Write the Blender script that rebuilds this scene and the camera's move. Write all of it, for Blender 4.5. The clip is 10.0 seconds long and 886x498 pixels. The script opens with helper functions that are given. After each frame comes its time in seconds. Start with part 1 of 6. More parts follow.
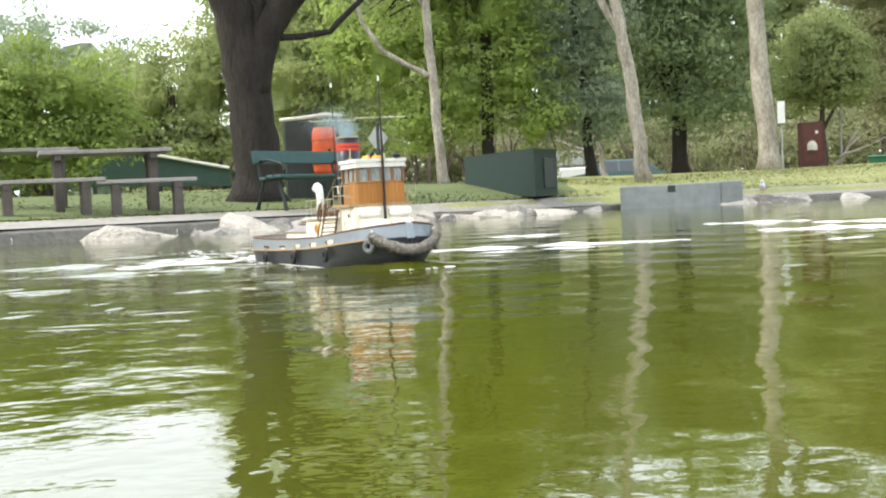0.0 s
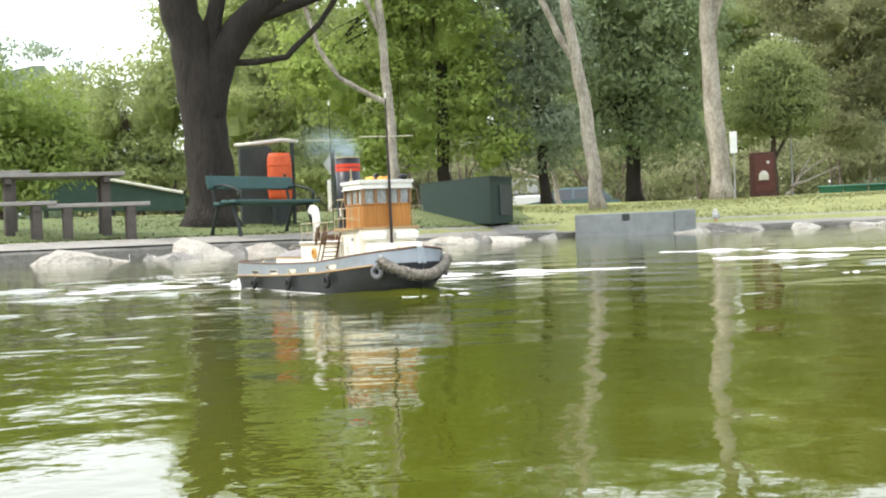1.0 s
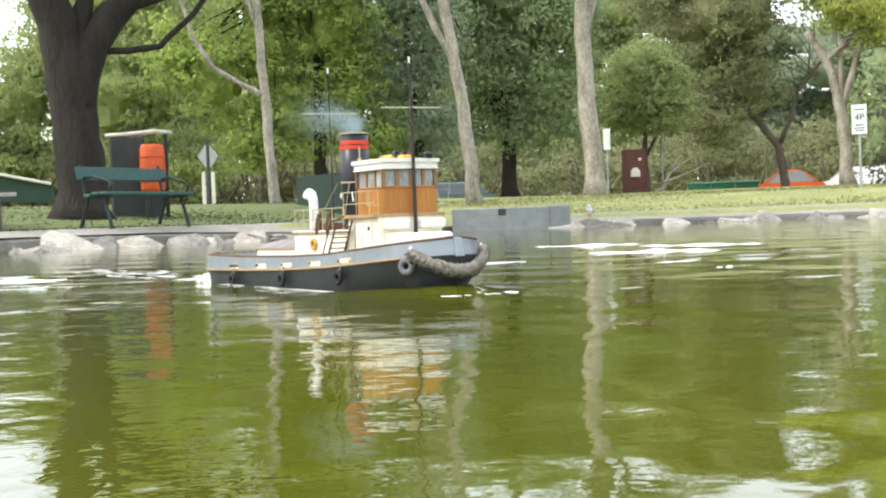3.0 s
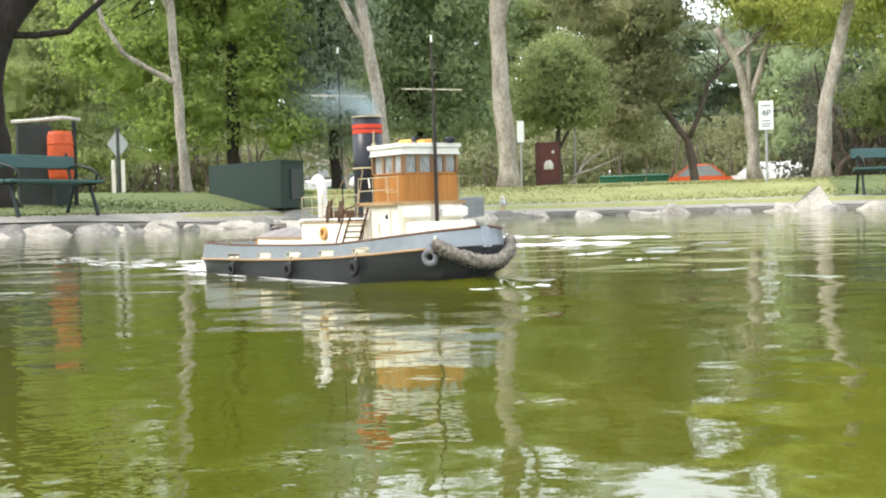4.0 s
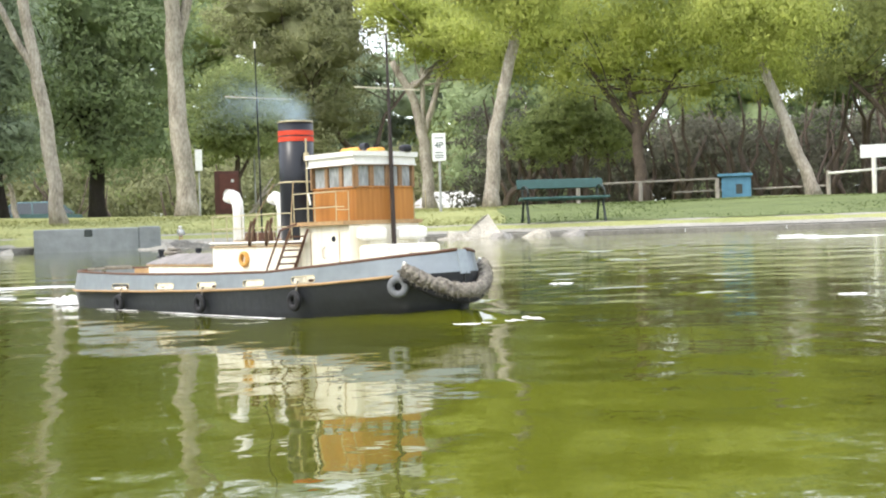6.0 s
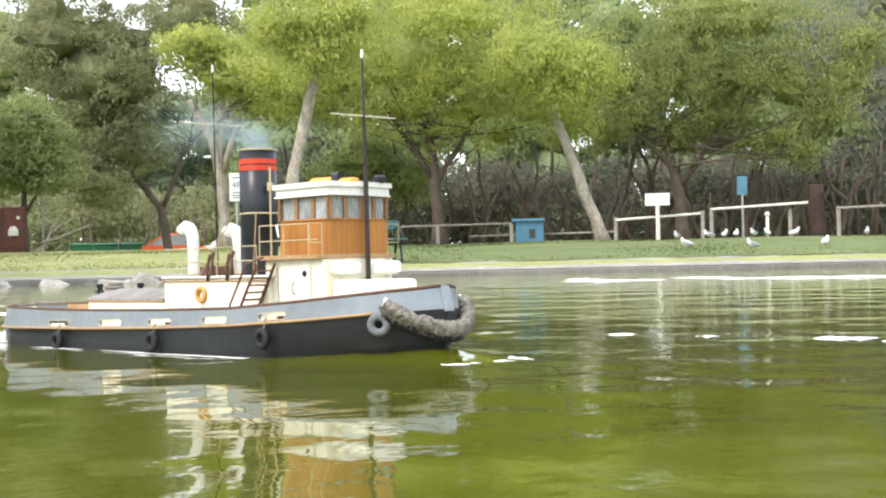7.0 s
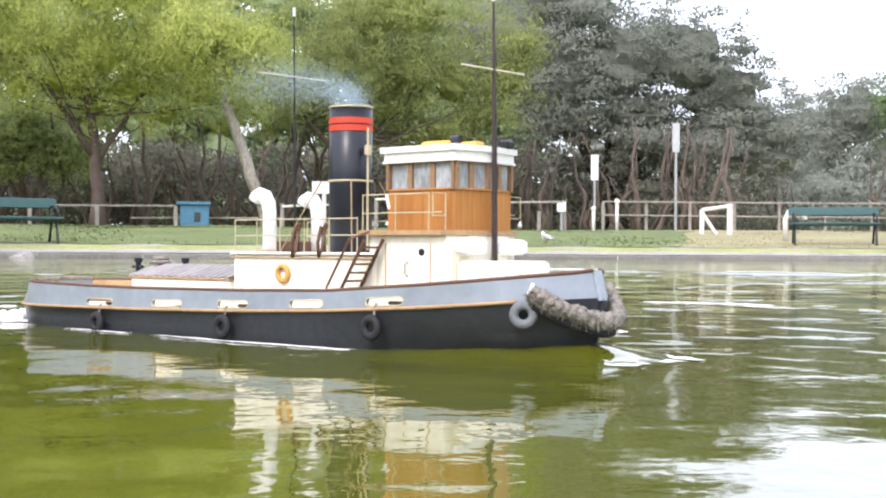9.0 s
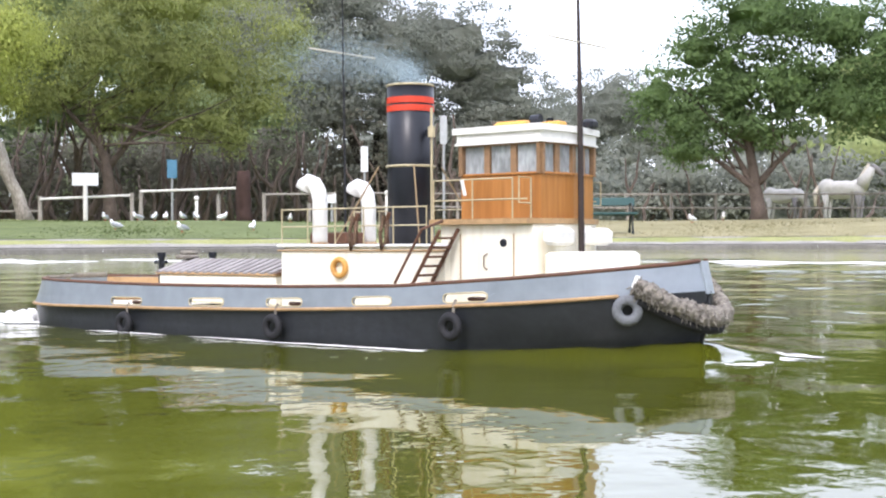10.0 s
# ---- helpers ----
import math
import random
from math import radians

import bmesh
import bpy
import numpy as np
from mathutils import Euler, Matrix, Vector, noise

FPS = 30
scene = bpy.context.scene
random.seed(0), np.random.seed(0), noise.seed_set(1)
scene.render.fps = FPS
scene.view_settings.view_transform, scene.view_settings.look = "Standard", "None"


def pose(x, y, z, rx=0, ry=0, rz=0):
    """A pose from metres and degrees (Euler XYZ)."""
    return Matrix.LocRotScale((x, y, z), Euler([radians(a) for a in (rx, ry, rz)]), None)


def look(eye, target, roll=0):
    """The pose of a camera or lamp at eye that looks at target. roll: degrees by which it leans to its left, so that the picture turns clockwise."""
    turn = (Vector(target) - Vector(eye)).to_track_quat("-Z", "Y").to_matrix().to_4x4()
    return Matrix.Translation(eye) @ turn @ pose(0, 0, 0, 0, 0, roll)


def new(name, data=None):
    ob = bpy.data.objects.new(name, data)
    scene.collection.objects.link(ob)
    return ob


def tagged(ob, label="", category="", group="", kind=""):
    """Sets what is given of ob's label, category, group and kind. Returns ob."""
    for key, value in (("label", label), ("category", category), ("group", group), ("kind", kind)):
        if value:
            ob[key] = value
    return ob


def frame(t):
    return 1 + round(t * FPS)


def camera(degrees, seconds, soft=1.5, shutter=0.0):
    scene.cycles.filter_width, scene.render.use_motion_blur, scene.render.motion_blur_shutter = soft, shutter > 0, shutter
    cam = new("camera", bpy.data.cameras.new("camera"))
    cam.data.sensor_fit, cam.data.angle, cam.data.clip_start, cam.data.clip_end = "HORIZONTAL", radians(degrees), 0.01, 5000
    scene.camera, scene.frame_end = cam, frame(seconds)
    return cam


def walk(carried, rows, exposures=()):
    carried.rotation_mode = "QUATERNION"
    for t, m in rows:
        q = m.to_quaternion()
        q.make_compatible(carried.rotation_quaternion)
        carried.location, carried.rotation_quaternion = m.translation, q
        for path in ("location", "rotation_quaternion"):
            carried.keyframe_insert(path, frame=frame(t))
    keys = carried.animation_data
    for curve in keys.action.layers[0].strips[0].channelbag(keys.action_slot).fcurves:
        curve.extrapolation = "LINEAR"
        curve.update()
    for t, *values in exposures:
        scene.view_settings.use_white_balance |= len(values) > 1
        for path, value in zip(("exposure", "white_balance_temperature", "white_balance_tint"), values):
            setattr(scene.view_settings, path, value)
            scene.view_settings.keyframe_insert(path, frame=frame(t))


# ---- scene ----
cam = camera(40.24, 10.0, 2.1)
# seconds, place in metres, then yaw to the right, pitch and roll in degrees
PATH = [
    (0.0, 0.0000, -0.0000, 0.1700, -0.000, -1.971, -2.762),
    (0.5, -0.0036, 0.0115, 0.1692, 1.097, -1.561, -2.740),
    (1.0, -0.0072, 0.0231, 0.1684, 2.202, -0.794, -2.359),
    (1.5, -0.0108, 0.0346, 0.1677, 3.284, -0.956, -2.402),
    (2.0, -0.0143, 0.0462, 0.1669, 5.246, -1.096, -2.430),
    (2.5, -0.0179, 0.0577, 0.1661, 6.857, -1.367, -2.265),
    (2.7, -0.0185, 0.0544, 0.1667, 7.398, -1.261, -2.224),
    (3.8, -0.0216, 0.0362, 0.1697, 10.822, -1.655, -1.522),
    (4.0, -0.0222, 0.0329, 0.1702, 12.102, -1.850, -1.588),
    (4.5, -0.0236, 0.0246, 0.1716, 13.892, -2.484, -1.867),
    (5.0, -0.0250, 0.0163, 0.1729, 17.051, -1.886, -1.686),
    (5.2, -0.0206, 0.0091, 0.1722, 19.642, -2.040, -1.878),
    (6.3, 0.0036, -0.0306, 0.1682, 29.072, -0.249, -1.380),
    (6.5, 0.0080, -0.0379, 0.1675, 30.548, 0.261, -1.072),
    (7.0, 0.0190, -0.0559, 0.1656, 36.645, 0.813, -1.270),
    (7.5, 0.0301, -0.0740, 0.1638, 39.000, 0.209, -0.711),
    (8.0, 0.0259, -0.0519, 0.1630, 46.666, 1.183, -0.088),
    (8.5, 0.0217, -0.0297, 0.1621, 49.186, 0.291, 0.161),
    (9.0, 0.0176, -0.0076, 0.1613, 52.441, 0.039, 0.306),
    (9.5, 0.0134, 0.0145, 0.1605, 57.502, -0.011, 0.047),
    (10.0, 0.0093, 0.0367, 0.1596, 63.349, -0.353, -0.282),
]
walk(cam, [(t, pose(x, y, z, 90 + pitch, 0, -yaw) @ pose(0, 0, 0, 0, 0, roll)) for t, x, y, z, yaw, pitch, roll in PATH],
     exposures=[(0.0, -0.12, 6500, 10), (7.0, -0.12, 6450, 11), (8.5, -0.08, 6180, 17), (9.1, -0.08, 6130, 19), (9.5, -0.10, 6080, 19), (10.0, -0.26, 6030, 19)])

# the tug's way on the pond: seconds, place of its foremast, heading
COURSE = [
    (0.0, -0.1733, 3.6667, -67.00),
    (1.0, -0.0240, 3.5130, -66.30),
    (2.0, 0.1506, 3.3165, -66.00),
    (3.8, 0.5022, 2.8253, -68.80),
    (4.0, 0.5533, 2.8004, -69.20),
    (4.5, 0.6706, 2.6896, -70.14),
    (5.0, 0.7760, 2.5516, -71.30),
    (5.2, 0.8280, 2.4890, -71.85),
    (6.3, 1.0820, 2.0725, -75.80),
    (6.5, 1.1489, 2.0348, -76.65),
    (7.0, 1.2551, 1.8550, -78.96),
    (7.5, 1.3753, 1.6651, -81.38),
    (8.0, 1.4565, 1.4851, -84.50),
    (8.5, 1.5447, 1.3065, -87.98),
    (9.0, 1.6032, 1.1179, -91.62),
    (9.5, 1.6595, 0.9032, -95.44),
    (10.0, 1.6840, 0.6601, -100.18),
]
# ---------------------------------------------------------------- light
SUN_AZ, SUN_EL = 262.0, 48.0   # degrees clockwise from +y, and up
world = bpy.data.worlds.new("sky")
scene.world = world
world.use_nodes = True
wn, wl = world.node_tree.nodes, world.node_tree.links
wn.clear()
sky = wn.new("ShaderNodeTexSky")
sky.sky_type, sky.sun_disc = "NISHITA", False
sky.sun_elevation, sky.sun_rotation = radians(SUN_EL), radians(SUN_AZ)
sky.dust_density, sky.air_density = 5.0, 1.2
haze = wn.new("ShaderNodeMix")
haze.data_type = "RGBA"
haze.inputs["Factor"].default_value = 0.72
haze.inputs["B"].default_value = (10.2, 10.7, 11.4, 1)
bg, wout = wn.new("ShaderNodeBackground"), wn.new("ShaderNodeOutputWorld")
bg.inputs["Strength"].default_value = 0.29
wl.new(sky.outputs[0], haze.inputs["A"])
wl.new(haze.outputs["Result"], bg.inputs["Color"])
wl.new(bg.outputs[0], wout.inputs[0])

sun = new("sun", bpy.data.lights.new("sun", "SUN"))
sun.data.energy, sun.data.angle, sun.data.color = 2.5, radians(9), (1.0, 0.95, 0.86)
_a, _e = radians(SUN_AZ), radians(SUN_EL)
sun.matrix_world = look((0, 0, 30), (-math.sin(_a) * math.cos(_e) * 10, -math.cos(_a) * math.cos(_e) * 10, 30 - math.sin(_e) * 10))
scene.view_settings.exposure = 0.0

# ---------------------------------------------------------------- materials
MATS = {}


def mat(name, color, rough=0.7, metal=0.0, var=0.25, scale=8.0, bump=0.2, fine=6.0, color2=None, spec=0.4, island=0.0, tint=0.0, stretch=None):
    """A surface with stains and grain at two sizes; scale is in features to the metre."""
    if name in MATS:
        return MATS[name]
    m = bpy.data.materials.new(name)
    m.use_nodes = True
    n, l = m.node_tree.nodes, m.node_tree.links
    p = n["Principled BSDF"]
    p.inputs["Roughness"].default_value, p.inputs["Metallic"].default_value = rough, metal
    p.inputs["Specular IOR Level"].default_value = spec
    co = n.new("ShaderNodeTexCoord")
    a, b = n.new("ShaderNodeTexNoise"), n.new("ShaderNodeTexNoise")
    a.inputs["Scale"].default_value, b.inputs["Scale"].default_value = scale, scale * fine
    a.inputs["Detail"].default_value = b.inputs["Detail"].default_value = 5
    where = co.outputs["Object"]
    if stretch:
        mp = n.new("ShaderNodeMapping")
        mp.inputs["Scale"].default_value = stretch
        l.new(where, mp.inputs["Vector"])
        where = mp.outputs[0]
    l.new(where, a.inputs["Vector"])
    l.new(where, b.inputs["Vector"])
    add = n.new("ShaderNodeMath")
    add.operation = "ADD"
    l.new(a.outputs["Fac"], add.inputs[0])
    l.new(b.outputs["Fac"], add.inputs[1])
    last = add.outputs[0]
    if island or tint:
        src = n.new("ShaderNodeNewGeometry").outputs["Random Per Island"] if island else n.new("ShaderNodeObjectInfo").outputs["Random"]
        mm = n.new("ShaderNodeMath")
        mm.operation = "MULTIPLY_ADD"
        l.new(src, mm.inputs[0])
        mm.inputs[1].default_value = island or tint
        l.new(last, mm.inputs[2])
        last = mm.outputs[0]
    r = n.new("ShaderNodeMapRange")
    r.inputs["From Min"].default_value, r.inputs["From Max"].default_value = 0.6, 1.4 + (island or tint)
    l.new(last, r.inputs["Value"])
    mix = n.new("ShaderNodeMix")
    mix.data_type = "RGBA"
    lo = color2 or tuple(c * (1 - var) for c in color)
    hi = tuple(min(1, c * (1 + var * 0.6)) for c in color)
    mix.inputs["A"].default_value, mix.inputs["B"].default_value = (*lo, 1), (*hi, 1)
    l.new(r.outputs[0], mix.inputs["Factor"])
    l.new(mix.outputs["Result"], p.inputs["Base Color"])
    if bump:
        bp = n.new("ShaderNodeBump")
        bp.inputs["Strength"].default_value = bump
        bp.inputs["Distance"].default_value = 0.3 / scale
        l.new(add.outputs[0], bp.inputs["Height"])
        l.new(bp.outputs[0], p.inputs["Normal"])
    MATS[name] = m
    return m


def leaf_mat(name, color, color2, through_light=0.48):
    m = mat(name, color, 0.6, var=0.3, scale=0.5, bump=0.5, fine=9, color2=color2, spec=0.2, island=0.4)
    n, l = m.node_tree.nodes, m.node_tree.links
    p, out = n["Principled BSDF"], n["Material Output"]
    tr, mx = n.new("ShaderNodeBsdfTranslucent"), n.new("ShaderNodeMixShader")
    mx.inputs[0].default_value = through_light
    src = p.inputs["Base Color"].links[0].from_socket
    l.new(src, tr.inputs["Color"])
    l.new(p.outputs[0], mx.inputs[1])
    l.new(tr.outputs[0], mx.inputs[2])
    l.new(mx.outputs[0], out.inputs["Surface"])
    return m


def water_mat():
    m = bpy.data.materials.new("pond_water")
    m.use_nodes = True
    n, l = m.node_tree.nodes, m.node_tree.links
    p = n["Principled BSDF"]
    p.inputs["Roughness"].default_value, p.inputs["IOR"].default_value = 0.03, 1.62
    p.inputs["Specular IOR Level"].default_value = 0.5
    co = n.new("ShaderNodeTexCoord")

    def noise_at(scale, sx, sy, rot, detail=3.0):
        mp = n.new("ShaderNodeMapping")
        mp.inputs["Rotation"].default_value = (0, 0, radians(rot))
        mp.inputs["Scale"].default_value = (sx, sy, 1)
        l.new(co.outputs["Object"], mp.inputs["Vector"])
        t = n.new("ShaderNodeTexNoise")
        t.inputs["Scale"].default_value, t.inputs["Detail"].default_value = scale, detail
        l.new(mp.outputs[0], t.inputs["Vector"])
        return t.outputs["Fac"]

    def math_node(op, a, b):
        t = n.new("ShaderNodeMath")
        t.operation = op
        for i, v in enumerate((a, b)):
            if isinstance(v, (int, float)):
                t.inputs[i].default_value = v
            else:
                l.new(v, t.inputs[i])
        return t.outputs[0]

    # murky algae-green body with paler drifts
    murk = noise_at(0.7, 1, 1, 10, 4)
    mix = n.new("ShaderNodeMix")
    mix.data_type = "RGBA"
    mix.inputs["A"].default_value, mix.inputs["B"].default_value = (0.042, 0.050, 0.006, 1), (0.112, 0.120, 0.008, 1)
    l.new(murk, mix.inputs["Factor"])
    l.new(mix.outputs["Result"], p.inputs["Base Color"])
    # swell, ripples and cat's paws
    swell = noise_at(2.2, 1.0, 1.0, 25, 2)
    ripple = noise_at(9.0, 1.0, 1.0, -30, 2)
    fine = noise_at(34.0, 1.0, 1.0, 5, 2)
    paws = n.new("ShaderNodeMapRange")
    paws.inputs["From Min"].default_value, paws.inputs["From Max"].default_value = 0.42, 0.68
    paws.inputs["To Min"].default_value, paws.inputs["To Max"].default_value = 0.25, 1.0
    l.new(noise_at(0.35, 1, 1, 40, 3), paws.inputs["Value"])
    h1 = math_node("MULTIPLY", swell, 0.012)
    h2 = math_node("MULTIPLY", math_node("MULTIPLY", ripple, 0.0036), paws.outputs[0])
    h3 = math_node("MULTIPLY", math_node("MULTIPLY", fine, 0.0013), paws.outputs[0])
    hh = math_node("ADD", math_node("ADD", h1, h2), h3)
    bp = n.new("ShaderNodeBump")
    bp.inputs["Strength"].default_value, bp.inputs["Distance"].default_value = 1.0, 1.0
    l.new(hh, bp.inputs["Height"])
    l.new(bp.outputs[0], p.inputs["Normal"])
    return m


WATER = water_mat()
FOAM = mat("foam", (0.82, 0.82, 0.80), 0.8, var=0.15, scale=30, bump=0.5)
GRASS = mat("grass", (0.30, 0.30, 0.125), 0.9, var=0.5, scale=1.2, bump=0.4, fine=22, color2=(0.17, 0.20, 0.065))
# this darker green also carries the willows' shade in its colour
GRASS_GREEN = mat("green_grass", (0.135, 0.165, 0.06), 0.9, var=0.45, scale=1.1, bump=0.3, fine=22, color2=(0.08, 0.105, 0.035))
GRASS_DRY = mat("dry_grass", (0.33, 0.29, 0.17), 0.9, var=0.4, scale=0.8, bump=0.5, fine=24, color2=(0.21, 0.20, 0.09))
CONCRETE = mat("concrete", (0.31, 0.295, 0.26), 0.9, var=0.35, scale=2.5, bump=0.3)
KERB = mat("kerb_concrete", (0.225, 0.215, 0.19), 0.92, var=0.4, scale=3, bump=0.35, tint=0.3)
ROCK = mat("rock", (0.52, 0.485, 0.42), 0.95, var=0.55, scale=5, bump=0.5, tint=0.4, color2=(0.20, 0.18, 0.15))
ROCK_GREY = mat("grey_rock", (0.34, 0.32, 0.29), 0.95, var=0.55, scale=5, bump=0.5, tint=0.4, color2=(0.09, 0.085, 0.075))
BARK_DARK = mat("dark_bark", (0.033, 0.027, 0.022), 0.95, var=0.5, scale=5, bump=0.9, fine=5, stretch=(1, 1, .3))
BARK_GUM = mat("pale_gum_bark", (0.46, 0.42, 0.36), 0.85, var=0.4, scale=4.5, bump=0.6, color2=(0.13, 0.105, 0.08), stretch=(1, 1, .4))
BARK_BROWN = mat("brown_bark", (0.13, 0.10, 0.08), 0.95, var=0.5, scale=4, bump=0.7)
# leaf colours are paled and blued to carry the haze in the air
LEAF_BRIGHT = leaf_mat("bright_leaves", (0.42, 0.52, 0.14), (0.19, 0.26, 0.08))
LEAF_MID = leaf_mat("mid_leaves", (0.47, 0.53, 0.22), (0.2, 0.25, 0.11))
LEAF_DARK = leaf_mat("dark_leaves", (0.42, 0.51, 0.27), (0.21, 0.265, 0.145))
LEAF_GUM = leaf_mat("gum_leaves", (0.46, 0.54, 0.37), (0.22, 0.27, 0.19))
LEAF_YELLOW = leaf_mat("yellow_green_leaves", (0.56, 0.6, 0.16), (0.29, 0.34, 0.1), 0.5)
LEAF_OLIVE = leaf_mat("olive_willow_leaves", (0.40, 0.44, 0.15), (0.19, 0.22, 0.085))
LEAF_DRY = leaf_mat("dry_leaves", (0.37, 0.385, 0.2), (0.18, 0.19, 0.1))
LEAF_SHADE = leaf_mat("shade_tree_leaves", (0.22, 0.32, 0.115), (0.085, 0.13, 0.06))
LEAF_SCRUB = leaf_mat("scrub_leaves", (0.20, 0.195, 0.145), (0.10, 0.10, 0.075))
# the grey puts the distant haze into these leaves' own colour
LEAF_HAZE_GREY = leaf_mat("haze_grey_leaves", (0.35, 0.37, 0.31), (0.215, 0.23, 0.19), 0.5)

# ---------------------------------------------------------------- mesh helpers


class Shape:
    """Collects vertices and faces for one mesh."""

    def __init__(self):
        self.v, self.f = [], []

    def add(self, verts, faces):
        k = len(self.v)
        self.v += [tuple(p) for p in verts]
        self.f += [tuple(i + k for i in q) for q in faces]
        return self

    def box(self, c, s, rz=0.0, bevel=0.0, rx=0.0, ry=0.0):
        """A box with chamfered edges."""
        x, y, z = (abs(a) / 2 for a in s)
        b = min(bevel, x * 0.9, y * 0.9, z * 0.9)
        m = pose(*c, rx, ry, rz)
        if b <= 0:
            vs = [(i * x, j * y, k * z) for k in (-1, 1) for j in (-1, 1) for i in (-1, 1)]
            fs = [(0, 2, 3, 1), (4, 5, 7, 6), (0, 1, 5, 4), (2, 6, 7, 3), (0, 4, 6, 2), (1, 3, 7, 5)]
            return self.add([m @ Vector(p) for p in vs], fs)
        ring = lambda ax, ay: [(-ax + b, -ay), (ax - b, -ay), (ax, -ay + b), (ax, ay - b), (ax - b, ay), (-ax + b, ay), (-ax, ay - b), (-ax, -ay + b)]
        vs = []
        for zz, sh in ((-z, b), (-z + b, 0), (z - b, 0), (z, b)):
            vs += [(p[0], p[1], zz) for p in ring(x - sh * 0.999, y - sh * 0.999)]
        fs = [tuple(range(7, -1, -1)), tuple(range(24, 32))]
        for r in range(3):
            fs += [(r * 8 + i, r * 8 + (i + 1) % 8, r * 8 + 8 + (i + 1) % 8, r * 8 + 8 + i) for i in range(8)]
        return self.add([m @ Vector(p) for p in vs], fs)

    def tube(self, pts, radii, seg=8, caps=True, wob=0.0):
        """A round bar along points."""
        pts = [Vector(p) for p in pts]
        if isinstance(radii, (int, float)):
            radii = [radii] * len(pts)
        vs, up = [], None
        for i, p in enumerate(pts):
            d = (pts[min(i + 1, len(pts) - 1)] - pts[max(i - 1, 0)]).normalized()
            if up is None:
                up = Vector((0, 0, 1)) if abs(d.z) < 0.9 else Vector((1, 0, 0))
            side = d.cross(up).normalized()
            up = side.cross(d).normalized()
            for k in range(seg):
                a = 2 * math.pi * k / seg
                r = radii[i] * (1 + (wob * noise.noise((p.x * 3 + k * 1.7, p.y * 3, p.z * 3)) if wob else 0))
                vs.append(p + side * (r * math.cos(a)) + up * (r * math.sin(a)))
        fs = []
        for i in range(len(pts) - 1):
            fs += [(i * seg + k, i * seg + (k + 1) % seg, (i + 1) * seg + (k + 1) % seg, (i + 1) * seg + k) for k in range(seg)]
        if caps:
            fs += [tuple(range(seg - 1, -1, -1)), tuple(range((len(pts) - 1) * seg, len(pts) * seg))]
        return self.add(vs, fs)

    def torus(self, c, R, r, axis="y", seg=20, tseg=8, arc=1.0, squash=1.0):
        vs, fs = [], []
        for i in range(seg):
            a = 2 * math.pi * i / seg
            for k in range(tseg):
                b = 2 * math.pi * k / tseg
                u, w, h = (R + r * math.cos(b)) * math.cos(a), (R + r * math.cos(b)) * math.sin(a), r * math.sin(b) * squash
                vs.append(Vector(c) + Vector((u, h, w) if axis == "y" else (u, w, h) if axis == "z" else (h, u, w)))
        for i in range(seg):
            for k in range(tseg):
                fs.append((i * tseg + k, ((i + 1) % seg) * tseg + k, ((i + 1) % seg) * tseg + (k + 1) % tseg, i * tseg + (k + 1) % tseg))
        return self.add(vs, fs)

    def ball(self, c, r, seg=12, rings=8, rough=0.0, seed=0.0, m=None):
        """An ellipsoid, roughened if asked."""
        r = (r, r, r) if isinstance(r, (int, float)) else r
        vs = []
        for j in range(rings + 1):
            t = math.pi * j / rings
            for i in range(seg):
                a = 2 * math.pi * i / seg
                d = Vector((math.sin(t) * math.cos(a), math.sin(t) * math.sin(a), math.cos(t)))
                k = 1 + rough * noise.noise(d * 1.6 + Vector((seed, seed * 1.3, 0))) + rough * 0.4 * noise.noise(d * 4.5 + Vector((0, seed, seed)))
                p = Vector((d.x * r[0] * k, d.y * r[1] * k, d.z * r[2] * k))
                vs.append(Vector(c) + (m @ p if m else p))
        fs = [(j * seg + i, (j + 1) * seg + i, (j + 1) * seg + (i + 1) % seg, j * seg + (i + 1) % seg) for j in range(rings) for i in range(seg)]
        return self.add(vs, fs)

    def prism(self, outline, z0, z1, m=None):
        """An upright block over a plan outline."""
        n = len(outline)
        vs = [(x, y, z0) for x, y in outline] + [(x, y, z1) for x, y in outline]
        if m:
            vs = [m @ Vector(p) for p in vs]
        return self.add(vs, [tuple(range(n - 1, -1, -1)), tuple(range(n, 2 * n))] + [(i, (i + 1) % n, n + (i + 1) % n, n + i) for i in range(n)])


def mesh_of(name, shape, material, smooth=False, merge=False):
    me = bpy.data.meshes.new(name)
    me.from_pydata(shape.v, [], shape.f)
    if merge:
        bm = bmesh.new()
        bm.from_mesh(me)
        bmesh.ops.remove_doubles(bm, verts=bm.verts, dist=1e-5)
        bmesh.ops.recalc_face_normals(bm, faces=bm.faces)
        bm.to_mesh(me)
        bm.free()
    me.materials.append(material)
    if smooth:
        me.polygons.foreach_set("use_smooth", [True] * len(me.polygons))
    me.update()
    return me


def part(name, shape, material, parent=None, label="", smooth=False, merge=False):
    ob = new(name, mesh_of(name, shape, material, smooth, merge))
    ob.parent = parent
    return tagged(ob, label)


def thing(name, label, category, group="", at=(0, 0, 0), rz=0.0, kind=""):
    ob = new(name)
    ob.empty_display_size = 0.1
    ob.matrix_basis = pose(*at, 0, 0, rz)
    return tagged(ob, label, category, group, kind)


def lerp_table(table, x):
    return float(np.interp(x, [a for a, b in table], [b for a, b in table]))


def polar(az, d):
    return d * math.sin(radians(az)), d * math.cos(radians(az))


